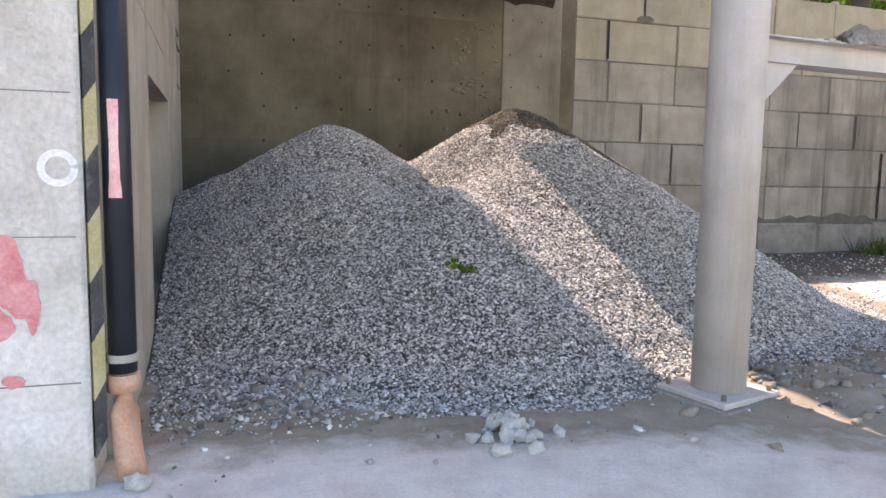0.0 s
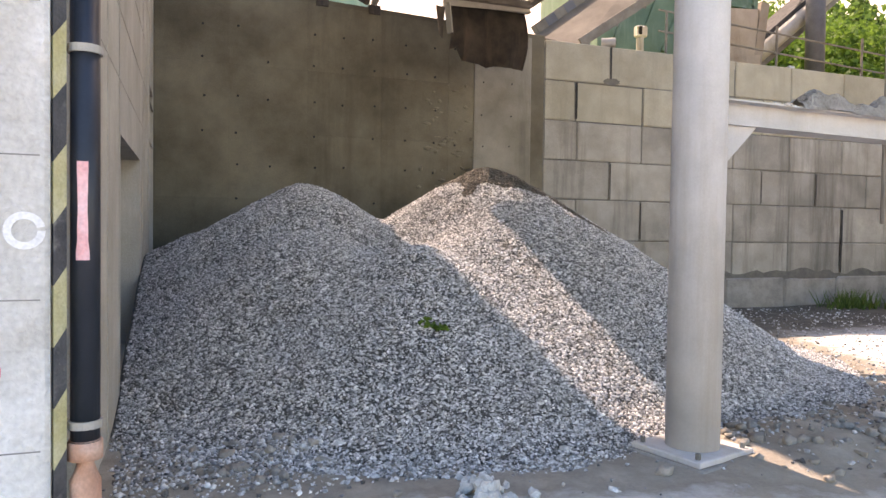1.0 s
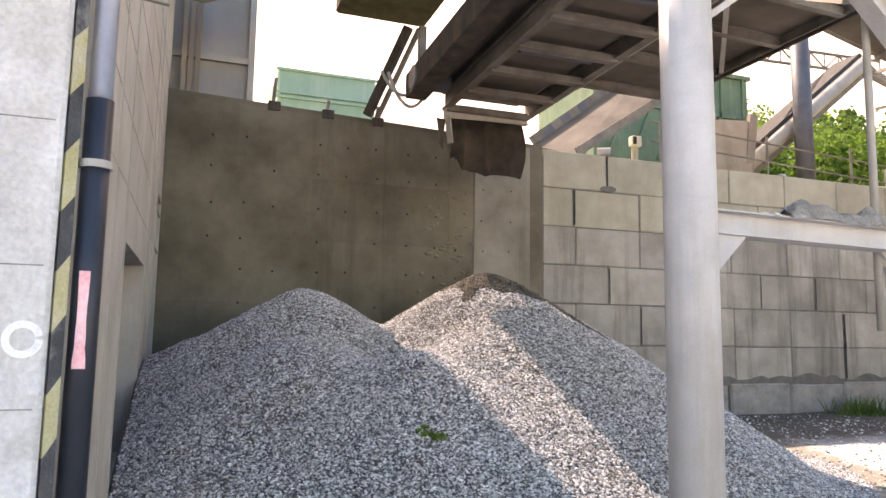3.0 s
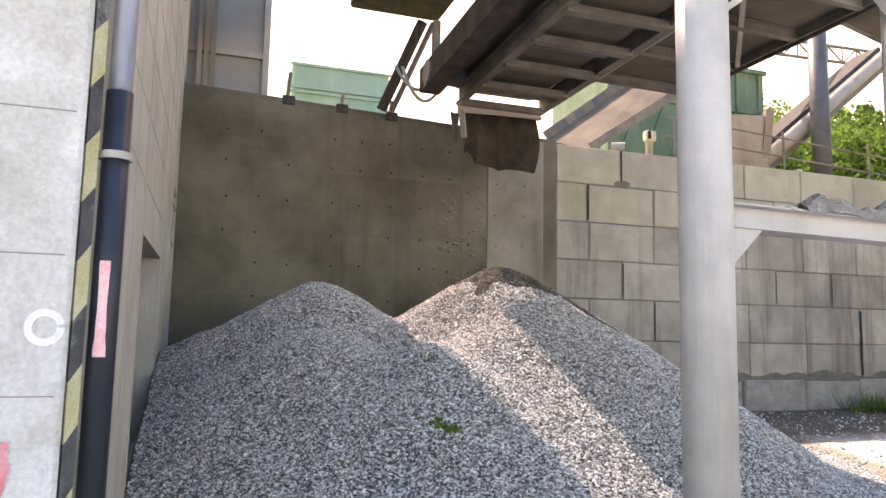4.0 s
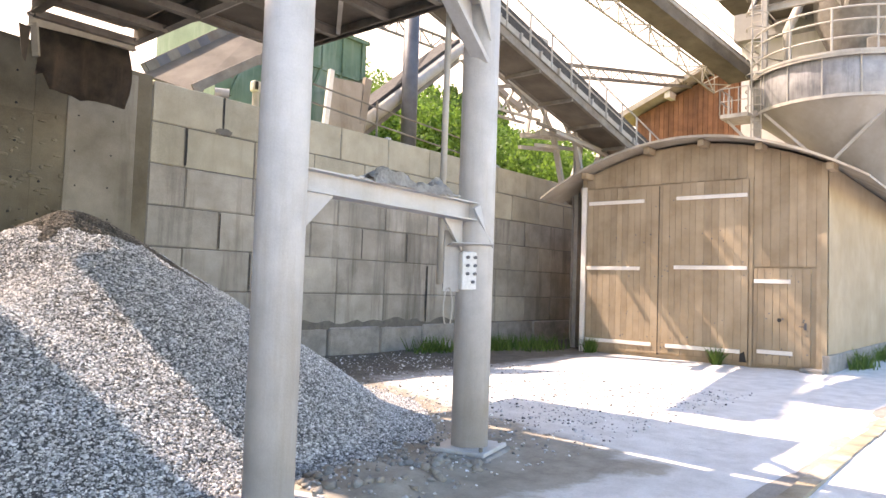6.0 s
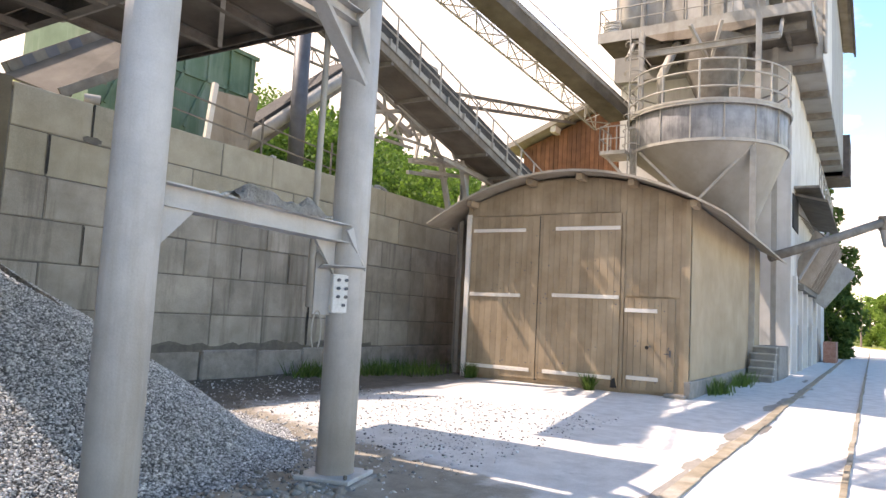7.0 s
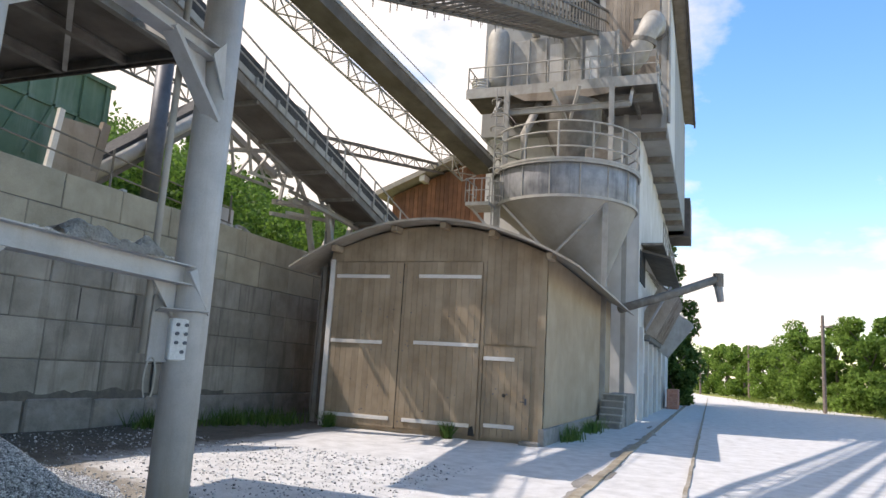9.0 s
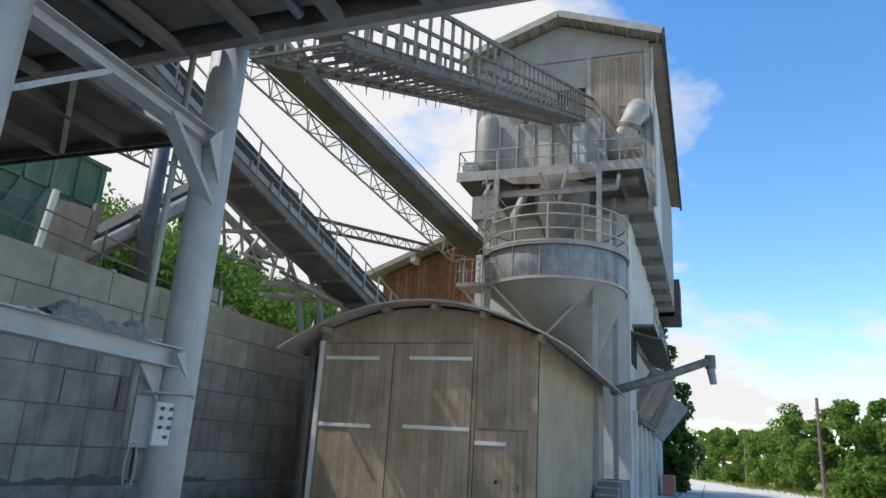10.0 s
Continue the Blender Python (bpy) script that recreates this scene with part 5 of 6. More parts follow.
part("gable", prism(B(), [(TX0, 1.42, 21.85), (TX0, 10.4, 21.85), (TX0, 10.4, gz(10.4) - 0.1), (TX0, 5.9, 24.05), (TX0, 1.42, gz(1.42) - 0.1)], (0.3, 0, 0)), "cladding", tw)
for y0, y1 in ((5.9, 0.75), (5.9, 11.05)):
    part("roof", prism(B(), [(TX0 - 0.9, y0, gz(y0)), (TX0 - 0.9, y1, gz(y1)), (TX0 - 0.9, y1, gz(y1) + 0.22), (TX0 - 0.9, y0, gz(y0) + 0.22)], (TX1 - TX0 + 1.6, 0, 0)), "steel_light", tw)
for y in [1.0 + 0.72 * q for q in range(14)]:
    part("rafter", bar(B(), (TX0 - 0.85, y, gz(y) - 0.1), (TX0 + 0.1, y, gz(y) - 0.1), 0.1, 0.16), "wood_grey", tw)
part("bargeboard", bar(B(), (TX0 - 0.9, 5.9, gz(5.9) + 0.05), (TX0 - 0.9, 0.75, gz(0.75) + 0.05), 0.06, 0.36), "steel_light", tw)
part("bargeboard", bar(B(), (TX0 - 0.9, 5.9, gz(5.9) + 0.05), (TX0 - 0.9, 11.05, gz(11.05) + 0.05), 0.06, 0.36), "steel_light", tw)
part("eave_board", box(B(), (TX0 - 0.9, 0.62, gz(0.75) - 0.25), (TX1 + 0.7, 0.76, gz(0.75) + 0.22)), "roof_dark", tw, "dark eaves board and gutter")
part("soffit", box(B(), (TX0, 0.76, gz(0.75) - 0.12), (TX1, 1.42, gz(0.75) - 0.06)), "wood_grey", tw)
# boarded part of the gable wall, board by board, and the bridge's opening
y = 1.75
while y < 4.3:
    part("board", box(B(), (TX0 - 0.05, y, 17.0 if y > 2.8 else 18.9), (TX0 - 0.012, y + 0.19, 21.7)), "wood_grey", tw)
    y += 0.2
part("lower_board_panel", box(B(), (TX0 - 0.04, 1.7, 15.0), (TX0 - 0.012, 4.2, 16.9)), "wood_grey", tw)
part("corner_trim", box(B(), (TX0 - 0.07, 1.38, 13.3), (TX0 - 0.012, 1.66, 22.0)), "steel_light", tw)
part("corner_trim", box(B(), (TX0 - 0.07, 4.3, 17.0), (TX0 - 0.012, 4.55, 22.0)), "steel_light", tw)
part("opening", box(B(), (TX0 - 0.03, 4.6, 18.0), (TX0 - 0.012, 6.1, 20.2)), "dark", tw)
part("downpipe", rod(B(), (TX0 - 0.12, 1.3, 13.5), (TX0 - 0.12, 1.3, 22.0), 0.08, 10), "steel_light", tw)
for k, x in enumerate(steps(33.6, 57, 3.9)):
    part("soffit_beam", box(B(), (x, 1.45, 13.05), (x + 0.35, 2.6, 13.39)), "steel", tw)
part("soffit_plate", box(B(), (33.0, 1.45, 13.36), (57.5, 2.62, 13.42)), "cladding", tw)
part("side_panel", box(B(), (33.2, 1.40, 13.5), (40.5, 1.416, 21.5)), "render", tw)
part("rear_roof_step", box(B(), (57.0, 1.0, 12.9), (61, 9, 16.0)), "roof_dark", tw)
# windows, pilasters, doors low on the road side
for x in (35.2, 38.0, 41.0, 44.5, 48.0):
    wn = part("window", box(B(), (x, 2.58, 2.3), (x + 0.8, 2.616, 3.6)), "dark", tw)
    part("window_frame", box(B(), (x - 0.08, 2.55, 2.2), (x + 0.88, 2.6, 2.3)), "cladding", wn)
for x in (34.3, 37.1, 40.0, 43.2, 46.8, 51):
    part("pilaster", box(B(), (x, 2.45, 0), (x + 0.5, 2.62, 4.2)), "render", tw)
for x in (36.2, 42.2, 49.5):
    part("door", box(B(), (x, 2.57, 0), (x + 1.0, 2.616, 2.1)), "cladding", tw)
part("dark_hatch", box(B(), (34.0, 2.57, 6.3), (36.5, 2.616, 7.8)), "dark", tw)
# loading chutes, catwalk and telescopic arm on the road side
ch = thing("loading_chutes", (38, 1.6, 4), "row of sloping plank loading chutes on the tower wall", "chute")
for x in (36.6, 38.0, 39.4, 40.9, 42.6):
    part("chute", bar(B(), (x, 2.55, 4.05), (x + 0.5, 1.45, 6.3), 1.05, 0.1, (1, 0, 0)), "wood_grey", ch)
    part("chute_side", bar(B(), (x - 0.58, 2.5, 4.15), (x - 0.08, 1.35, 6.35), 0.1, 0.22, (1, 0, 0)), "cladding", ch)
    part("tie_bar", rod(B(), (x + 0.4, 1.5, 6.2), (x + 0.4, 2.6, 7.3), 0.03, 6), "steel", ch)
for x in (44.5, 46.2):
    part("lean_panel", bar(B(), (x, 2.5, 3.6), (x + 0.7, 1.0, 5.6), 1.3, 0.08, (1, 0, 0)), "steel_light", ch)
part("bearer", box(B(), (36.0, 2.3, 3.7), (47, 2.6, 3.95)), "steel", ch)
part("hood_roof", prism(B(), [(35.0, 2.6, 8.0), (35.0, 1.3, 7.6), (35.0, 1.3, 7.5), (35.0, 2.6, 7.85)], (12.0, 0, 0)), "plate", ch)
ar = thing("loading_spout", (33, 1, 6), "long tubular loading arm reaching over the road", "loading spout")
part("tube", tube(B(), [(31.6, 3.2, 4.75), (33.6, 0.95, 5.75), (35.2, -0.75, 6.6)], 0.19, 12), "steel", ar, smooth=True)
part("head", rod(B(), (35.2, -0.8, 6.85), (35.2, -0.8, 6.25), 0.24, 14), "steel", ar)
part("sleeve", rod(B(), (35.2, -0.8, 6.25), (35.15, -0.9, 5.55), 0.19, 12, 0.15), "cladding", ar)
cw = thing("catwalk", (38, 2, 8.2), "narrow railed catwalk high on the tower wall", "catwalk")
part("floor", box(B(), (34.5, 1.6, 8.1), (46, 2.6, 8.2)), "steel", cw)
truss_rail(cw, (34.5, 1.6, 8.2), (46, 1.6, 8.2), 1.0, 8, 0.03)
st = thing("concrete_steps", (27.5, 2.9, 0), "short flight of worn concrete steps with a landing", "steps")
for k in range(5):
    part("step", box(B(), (26.7 + 0.3 * k, 2.55, 0), (27.02 + 0.3 * k, 3.35, 0.24 + 0.24 * k), None, 0.02), "footing", st)
    part("nosing", box(B(), (26.66 + 0.3 * k, 2.52, 0.2 + 0.24 * k), (27.0 + 0.3 * k, 3.36, 0.25 + 0.24 * k), None, 0.01), "sidewall", st)
part("landing", box(B(), (28.2, 2.5, 0), (31.6, 3.35, 1.2), None, 0.02), "footing", st)
bs = thing("brick_stack", (51, 2, 0), "stack of red bricks beside the tower wall", "bricks")
for i in range(6):
    for j in range(5):
        part("brick", box(B(), (50.5 + 0.5 * i, 1.6, 0.26 * j), (50.97 + 0.5 * i, 2.3, 0.25 + 0.26 * j)), "brick", bs)

# ---- red-brown boarded building behind ----
rb = thing("boarded_hall", (42, 12, 5), "red-brown boarded hall with broad pale gable eaves", "building")


def rz(y):
    return 13.3 - 0.42 * abs(y - 12.2)


part("gable_wall", prism(B(), [(36.2, 7.5, 4.5), (36.2, 16.5, 4.5), (36.2, 16.5, rz(16.5) - 0.1), (36.2, 12.2, 13.1), (36.2, 7.5, rz(7.5) - 0.1)], (12, 0, 0)), "wood_red", rb)
y = 8.0
while y < 16.4:
    part("board", box(B(), (36.14, y, 4.6), (36.19, y + 0.24, min(rz(y), rz(y + 0.24)) - 0.15)), "wood_red", rb)
    y += 0.26
for y1 in (6.9, 17.3):
    part("roof", prism(B(), [(35.3, 12.2, rz(12.2)), (35.3, y1, rz(y1)), (35.3, y1, rz(y1) + 0.3), (35.3, 12.2, rz(12.2) + 0.3)], (13.5, 0, 0)), "sheet_roof", rb)
part("lintel", box(B(), (36.0, 12.2, 8.4), (36.13, 14.6, 9.3)), "cladding", rb)
part("purlin_end", box(B(), (35.4, 14.4, rz(14.4) - 0.4), (36.2, 14.7, rz(14.4) - 0.05)), "wood_pale", rb)
part("vent_pipe", tube(B(), [(35.2, 10.6, 8.6), (34.6, 11.2, 8.2), (34.4, 12.0, 8.0)], 0.28, 12), "steel_light", rb, smooth=True)

# far lattice gangway between the plant parts
gw = thing("far_gangway", (30, 14, 12), "slender lattice gangway far behind", "gangway")
for dz in (0, 0.8):
    part("chord", bar(B(), (22.0, 15.0, 10.0 + dz * 0.6), (37.0, 13.5, 12.7 + dz * 0.6), 0.1, 0.14), "steel", gw)
lattice(gw, (22.0, 15.0, 10.0), (37.0, 13.5, 12.7), (0, 0, 0.48), 18, 0.04, "steel")
for dz in (0, 0.5):
    part("chord", bar(B(), (13.0, 16.6, 10.2 + dz), (21.0, 16.2, 10.3 + dz), 0.07, 0.07), "steel", gw)
lattice(gw, (13.0, 16.6, 10.2), (21.0, 16.2, 10.3), (0, 0, 0.5), 14, 0.04, "steel")

# ---- behind the retaining wall ----
gc = thing("green_hopper", (14, 18, 5), "large ribbed green steel hopper with faded paint", "hopper")
part("body", prism(B(), [(10.9, 17.5, 6.2), (15.6, 17.5, 6.9), (16.65, 17.5, 8.7), (16.65, 17.5, 10.0), (10.9, 17.5, 10.0)], (0, 3.5, 0)), "green", gc)
for x in steps(11.2, 16.4, 0.85):
    part("rib", box(B(), (x, 17.42, 8.7), (x + 0.08, 17.5, 10.0)), "green", gc)
    part("rib", bar(B(), (x, 17.46, 8.7), (x - 0.7, 17.46, 7.0), 0.08, 0.08), "green", gc)
part("top_rail", box(B(), (10.8, 17.4, 9.95), (16.72, 17.5, 10.08)), "green", gc)
part("waist_rail", box(B(), (10.8, 17.42, 8.6), (16.7, 17.5, 8.7)), "green", gc)
part("support", box(B(), (12.5, 17.6, 5), (12.8, 18, 7)), "steel", gc)
gt = thing("green_tank", (3, 17.6, 5), "pale green sheet-metal silo top behind the wall", "container")
part("body", box(B(), (1.75, 17.5, 5.2), (4.28, 20, 8.3), None, 0.05), "green_pale", gt)
for z in (7.5, 7.62, 8.22):
    part("seam", box(B(), (1.7, 17.44, z), (4.33, 17.5, z + 0.06)), "green_pale", gt)
lt = thing("sheet_tower", (0, 14, 5), "dark grey sheet-clad tower behind the wall", "tower")
part("body", box(B(), (-3.0, 13.6, 5), (0.83, 14.2, 8.7)), "cladding", lt)
# unseen upper part, added to keep sun off the left heap and the mud
part("upper_body", box(B(), (-3.0, 13.6, 8.7), (0.2, 14.2, 17.0)), "cladding", lt)
for z in (6.75, 8.58):
    part("band", box(B(), (-3.0, 13.5, z), (0.86, 13.6, z + 0.12)), "steel_light", lt)
for x in (-0.42, -0.3, -0.18):
    part("board", box(B(), (x, 13.3, 5.7), (x + 0.09, 13.35, 9)), "wood_grey", lt)
part("corner_angle", box(B(), (0.78, 13.48, 5), (0.9, 13.6, 8.7)), "steel_light", lt)
ro = thing("rolled_tarpaulin", (0.2, 12.4, 7.5), "grey rolled tarpaulin over the wall corner", "tarpaulin")
part("roll", tube(B(), [(-0.5, 11.6, 7.35), (-0.1, 11.6, 7.3), (0.25, 11.6, 7.45), (0.5, 11.6, 7.75), (0.6, 11.6, 8.3)], 0.3, 12), "cladding", ro, smooth=True)
# brackets left on the wall's top
for x in (1.22, 2.2, 3.15):
    bk = thing("wall_bracket", (x, WY + 0.1, 5.75), "rusty steel bracket bolted on the wall top", "bracket", "brackets on the wall")
    part("plate", box(B(), (x - 0.11, WY - 0.03, 5.66 - 0.04 * x), (x + 0.11, WY + 0.3, 5.83 - 0.04 * x), None, 0.01), "rubber", bk)
    part("stub", bar(B(), (x - 0.02, WY + 0.1, 5.7), (x + 0.02, WY + 0.1, 6.25 if x < 2 else 5.95), 0.06, 0.06), "steel", bk)
# hanging hoses under the head frame
for dx, sag in ((0, 0.55), (0.12, 0.75)):
    hs = thing("hanging_hose", (3.3, 11.6, 6.3), "dust-caked hose slung in a loop", "hose", "hoses by the conveyor head")
    part("hose", tube(B(), [(2.95 + dx + 0.95 * u, 11.6, 6.5 - sag * (1 - (2 * u - 1) ** 2) + 0.35 * u - 0.25) for u in [q / 12 for q in range(13)]], 0.03, 6), "rubble", hs)
part("slide_rail", bar(B(), (2.85, 12.2, 5.6), (3.4, 11.5, 7.1), 0.1, 0.16), "rubber", dc)
part("slide_rail", bar(B(), (3.05, 12.2, 5.6), (3.6, 11.5, 7.1), 0.06, 0.08), "steel", dc)
# steel beam given the dark rubber colour to stand for shade from above
part("tail_beam", bar(B(), (3.52, 11.4, 5.95), (3.52, -4, 6.3), 0.36, 0.42), "rubber", dc)
# mostly unseen cover, sized so its shadow bounds the sunlit strip on the heap
part("drive_cover", box(B(), (2.22, 7.4, 7.5), (3.95, 12.3, 8.1), None, 0.04), "rubber", dc, "grimy sheet-metal drive cover, lengthened out of view to shade the heap")
part("cover_strut", bar(B(), (3.5, 11.0, 6.1), (3.5, 11.0, 6.9), 0.12, 0.12, (1, 0, 0)), "steel", dc)

# feeder conveyor E just behind the block wall
ce = thing("feed_conveyor", (9, 13.2, 6), "short inclined feed conveyor with hazard-striped edge", "conveyor")
e0, e1 = Vector((7.87, 13.3, 5.59)), Vector((11.4, 13.3, 7.96))
w0, w1 = Vector((-0.46, 1.3, 0.48)), Vector((-0.6, 1.3, 0.62))
up = Vector((0, 0, 0.05))
part("trough", prism(B(), [e0, e1, e1 + w1, e0 + w0], up), "plate", ce)
part("side_plate", bar(B(), e0 + up * 2, e1 + up * 2, 0.05, 0.2), "steel", ce)
part("side_plate", bar(B(), e0 + w0 + up * 3, e1 + w1 + up * 3, 0.05, 0.24), "steel", ce)
for k in range(5):
    u = (k + 0.3) / 5
    a = e0.lerp(e1, u)
    part("cross_bar", bar(B(), a - up * 0.6, a + w0.lerp(w1, u) - up * 0.6, 0.07, 0.06), "steel", ce)
for k in range(6):
    a, b = [(e0 + w0).lerp(e1 + w1, 0.02 + q * 0.07) + up * 3 + Vector((0, -0.04, 0)) for q in (k, k + 1)]
    part("hazard_stripe", bar(B(), a, b, 0.02, 0.2), "dark_steel" if k % 2 else "steel", ce)
rl = thing("spare_roller", (8.2, 12.8, 5.6), "spare conveyor roller lying on the wall top", "roller")
part("drum", rod(B(), (8.1, 12.85, 5.6), (8.35, 12.7, 5.6), 0.1, 16), "steel_light", rl)
part("bore", rod(B(), (8.345, 12.703, 5.6), (8.36, 12.694, 5.6), 0.06, 12), "dark", rl)
for k in range(7):
    bm = B()
    g = bmesh.ops.create_icosphere(bm, subdivisions=1, radius=1)
    x = (8.6, 8.9, 13.2, 16.4, 16.8, 17.3, 17.7)[k]
    s = rng.uniform(0.08, 0.2) if k > 1 else 0.06
    bmesh.ops.transform(bm, matrix=Matrix.Translation((x, 12.85, 5.45 + s * 0.5)) @ Matrix.Rotation(rng.random() * 6, 4, "Z") @ Matrix.Diagonal((s * 1.6, s, s * 0.8, 1)), verts=g["verts"])
    tagged(part("rock", bm, "rubble"), "pale rock lying on top of the block wall", "rock")
pn = thing("leaning_panel", (12.3, 13.6, 5.4), "weathered formwork panel with timber edge leaning behind the wall", "panel")
part("board", prism(B(), [(11.55, 13.4, 5.3), (12.85, 13.4, 5.3), (13.05, 13.6, 7.1), (11.85, 13.6, 7.0)], (0, 0.08, 0)), "wood_grey", pn)
part("edge_timber", bar(B(), (11.5, 13.4, 5.3), (11.8, 13.55, 7.15), 0.1, 0.14, (1, 0, 0)), "wood_pale", pn)
part("dark_edge", bar(B(), (12.75, 13.5, 5.3), (13.12, 13.6, 7.25), 0.12, 0.24, (1, 0, 0)), "wood_grey", pn)
# guard wires along the wall top
gr = thing("guard_rail", (13, 13, 5.5), "thin rusty guard rails along the wall top", "railing")
for z in (5.95, 6.4):
    part("rail", rod(B(), (9.6, 12.95, z + 0.1), (17.5, 12.95, z - 0.3), 0.022, 6), "steel", gr)
for x in (9.8, 12.9, 15.6, 17.4):
    part("upright", rod(B(), (x, 12.95, 5.3), (x, 12.95, 6.5), 0.03, 6), "steel", gr)
dk = thing("dark_column", (15.5, 14.2, 5), "dark painted round steel column", "column")
part("shaft", rod(B(), (15.5, 14.25, 5.0), (15.4, 14.2, 10.6), 0.24, 20), "dark_steel", dk, smooth=True)
# conveyor F rising behind
cf = thing("stockpile_conveyor", (17, 15, 6), "inclined belt conveyor rising behind the wall", "conveyor")
f0, f1 = Vector((13.6, 15.2, 5.75)), Vector((18.4, 15.2, 9.55))
part("frame", bar(B(), f0, f1, 1.0, 0.3), "steel", cf)
part("side_tube", rod(B(), f0 + Vector((0, -0.5, 0.25)), f1 + Vector((0, -0.5, 0.25)), 0.2, 10), "steel_light", cf, smooth=True)
part("belt", bar(B(), f0 + Vector((0, 0, 0.55)), f1 + Vector((0, 0, 0.55)), 0.9, 0.12), "belt", cf)
for k in range(8):
    q = f0.lerp(f1, (k + 0.5) / 8)
    part("idler", bar(B(), q + Vector((0, -0.55, 0.1)), q + Vector((0, 0.55, 0.1)), 0.12, 0.3), "steel", cf)
fl = thing("flood_lamp", (10.5, 14.9, 5.2), "small white lamp housing on a post behind the wall", "lamp")
part("post", rod(B(), (10.5, 14.9, 5.1), (10.5, 14.9, 6.5), 0.09, 10), "steel_light", fl)
part("housing", box(B(), (10.35, 14.78, 6.48), (10.65, 14.98, 6.75), None, 0.03), "render", fl)
part("guard", box(B(), (10.38, 14.75, 6.52), (10.46, 14.78, 6.72)), "dark", fl)
wb_ = thing("white_board", (17.6, 13.2, 5.4), "small pale sheet standing on the wall top", "board")
part("sheet", box(B(), (17.1, 13.2, 5.3), (17.9, 13.24, 6.15)), "render", wb_)
tc_ = thing("hose_ring", (18.2, 13.0, 5.4), "ring of pale hose lying on the wall", "hose")
part("turn", tube(B(), [(18.1 + 0.3 * math.cos(q * 0.4), 12.95 + 0.15 * math.sin(q * 0.4), 5.55 + 0.15 * math.sin(q * 0.4)) for q in range(17)], 0.05, 6), "rubble", tc_)


# ---- trees ----
def leaf_cloud(name, clumps, n, size, material, label, category, seed, parent=None):
    """Many small leaf quads in clumps of (x, y, z, rx, rz)."""
    r = np.random.default_rng(seed)
    c = np.asarray(clumps, float)
    pick = r.integers(0, len(c), n)
    d = r.normal(size=(n, 3))
    d /= np.linalg.norm(d, axis=1, keepdims=True)
    rad = r.uniform(0.45, 1.05, (n, 1)) ** 0.7
    p = c[pick, :3] + d * rad * np.stack([c[pick, 3], c[pick, 3], c[pick, 4]], 1)
    u = r.normal(size=(n, 3))
    u /= np.linalg.norm(u, axis=1, keepdims=True)
    v = np.cross(u, r.normal(size=(n, 3)))
    v /= np.linalg.norm(v, axis=1, keepdims=True)
    s = size * r.uniform(0.5, 1.3, (n, 1))
    q = np.stack([p - u * s, p + v * s * 0.6, p + u * s, p - v * s * 0.6], 1).reshape(-1, 3)
    me = bpy.data.meshes.new(name)
    me.vertices.add(n * 4)
    me.vertices.foreach_set("co", q.ravel())
    me.loops.add(n * 4)
    me.loops.foreach_set("vertex_index", np.arange(n * 4))
    me.polygons.add(n)
    me.polygons.foreach_set("loop_start", np.arange(0, n * 4, 4))
    me.update(calc_edges=True)
    me.materials.append(M[material])
    ob = new(name, me)
    if parent is not None:
        ob.parent = parent
        ob.matrix_parent_inverse = parent.matrix_world.inverted()
        return ob
    return tagged(ob, label, category, kind="stuff")


rt = random.Random(21)


def tree(x, y, z, h, w, n, leafsize, material, label, seed):
    t = thing("tree", (x, y, z), label, "tree", "roadside trees")
    bm = B()
    rod(bm, (x, y, z - 0.2), (x + 0.1 * h * rt.uniform(-0.3, 0.3), y, z + h * 0.75), 0.03 * h, 8, 0.006 * h)
    for k in range(6):
        a, zz = rt.uniform(0, 6.28), z + h * rt.uniform(0.25, 0.6)
        rod(bm, (x, y, zz), (x + w * 0.7 * math.cos(a), y + w * 0.7 * math.sin(a), zz + h * 0.22), 0.011 * h, 6, 0.004 * h)
    part("trunk", bm, "bark", t)
    cl = []
    for k in range(34):
        a, rr, zz = rt.uniform(0, 6.28), w * math.sqrt(rt.random()), rt.uniform(0.06, 0.92)
        taper = 1.0 - 0.65 * abs(zz - 0.4)
        cl.append((x + rr * taper * math.cos(a), y + rr * taper * math.sin(a), z + h * zz, w * rt.uniform(0.18, 0.42), h * rt.uniform(0.05, 0.12)))
    leaf_cloud("crown", cl, n, leafsize, material, "", "", seed, t)
    return t


k = 0
for x, y, h, w in ((64, -14.5, 6.5, 2.2), (70, -13.2, 7.5, 2.4), (76, -11.5, 6.2, 2.2), (83, -10.2, 7.2, 2.5), (90, -9.0, 6.0, 2.4), (97, -8.2, 7.0, 2.6), (105, -7.0, 6.5, 2.6), (113, -5.0, 7.0, 2.8), (122, -2.8, 7.5, 3.0), (132, 0.0, 8.0, 3.2), (60, -18.5, 7.0, 2.3), (68, -19.0, 8.5, 2.6), (80, -16, 8.0, 2.8), (56, -20.5, 6.0, 2.0), (145, 4, 9, 4), (150, 10, 9, 4)):
    tree(x, y, 0.05, h * rt.uniform(1.0, 1.3), w * rt.uniform(0.85, 1.3), 8000, 0.19, "leaf_road", "bushy green roadside tree in full leaf", 40 + k)
    k += 1
for x, y, h, w in ((61, 4.6, 16.5, 2.9), (62.5, 2.6, 12, 2.2), (66, 6.5, 16, 3.2), (61, 2.4, 5, 1.6)):
    tree(x, y, 0.0, h, w, 7500, 0.22, "leaf_dark", "tall dark tree behind the plant tower", 70 + k)
    k += 1
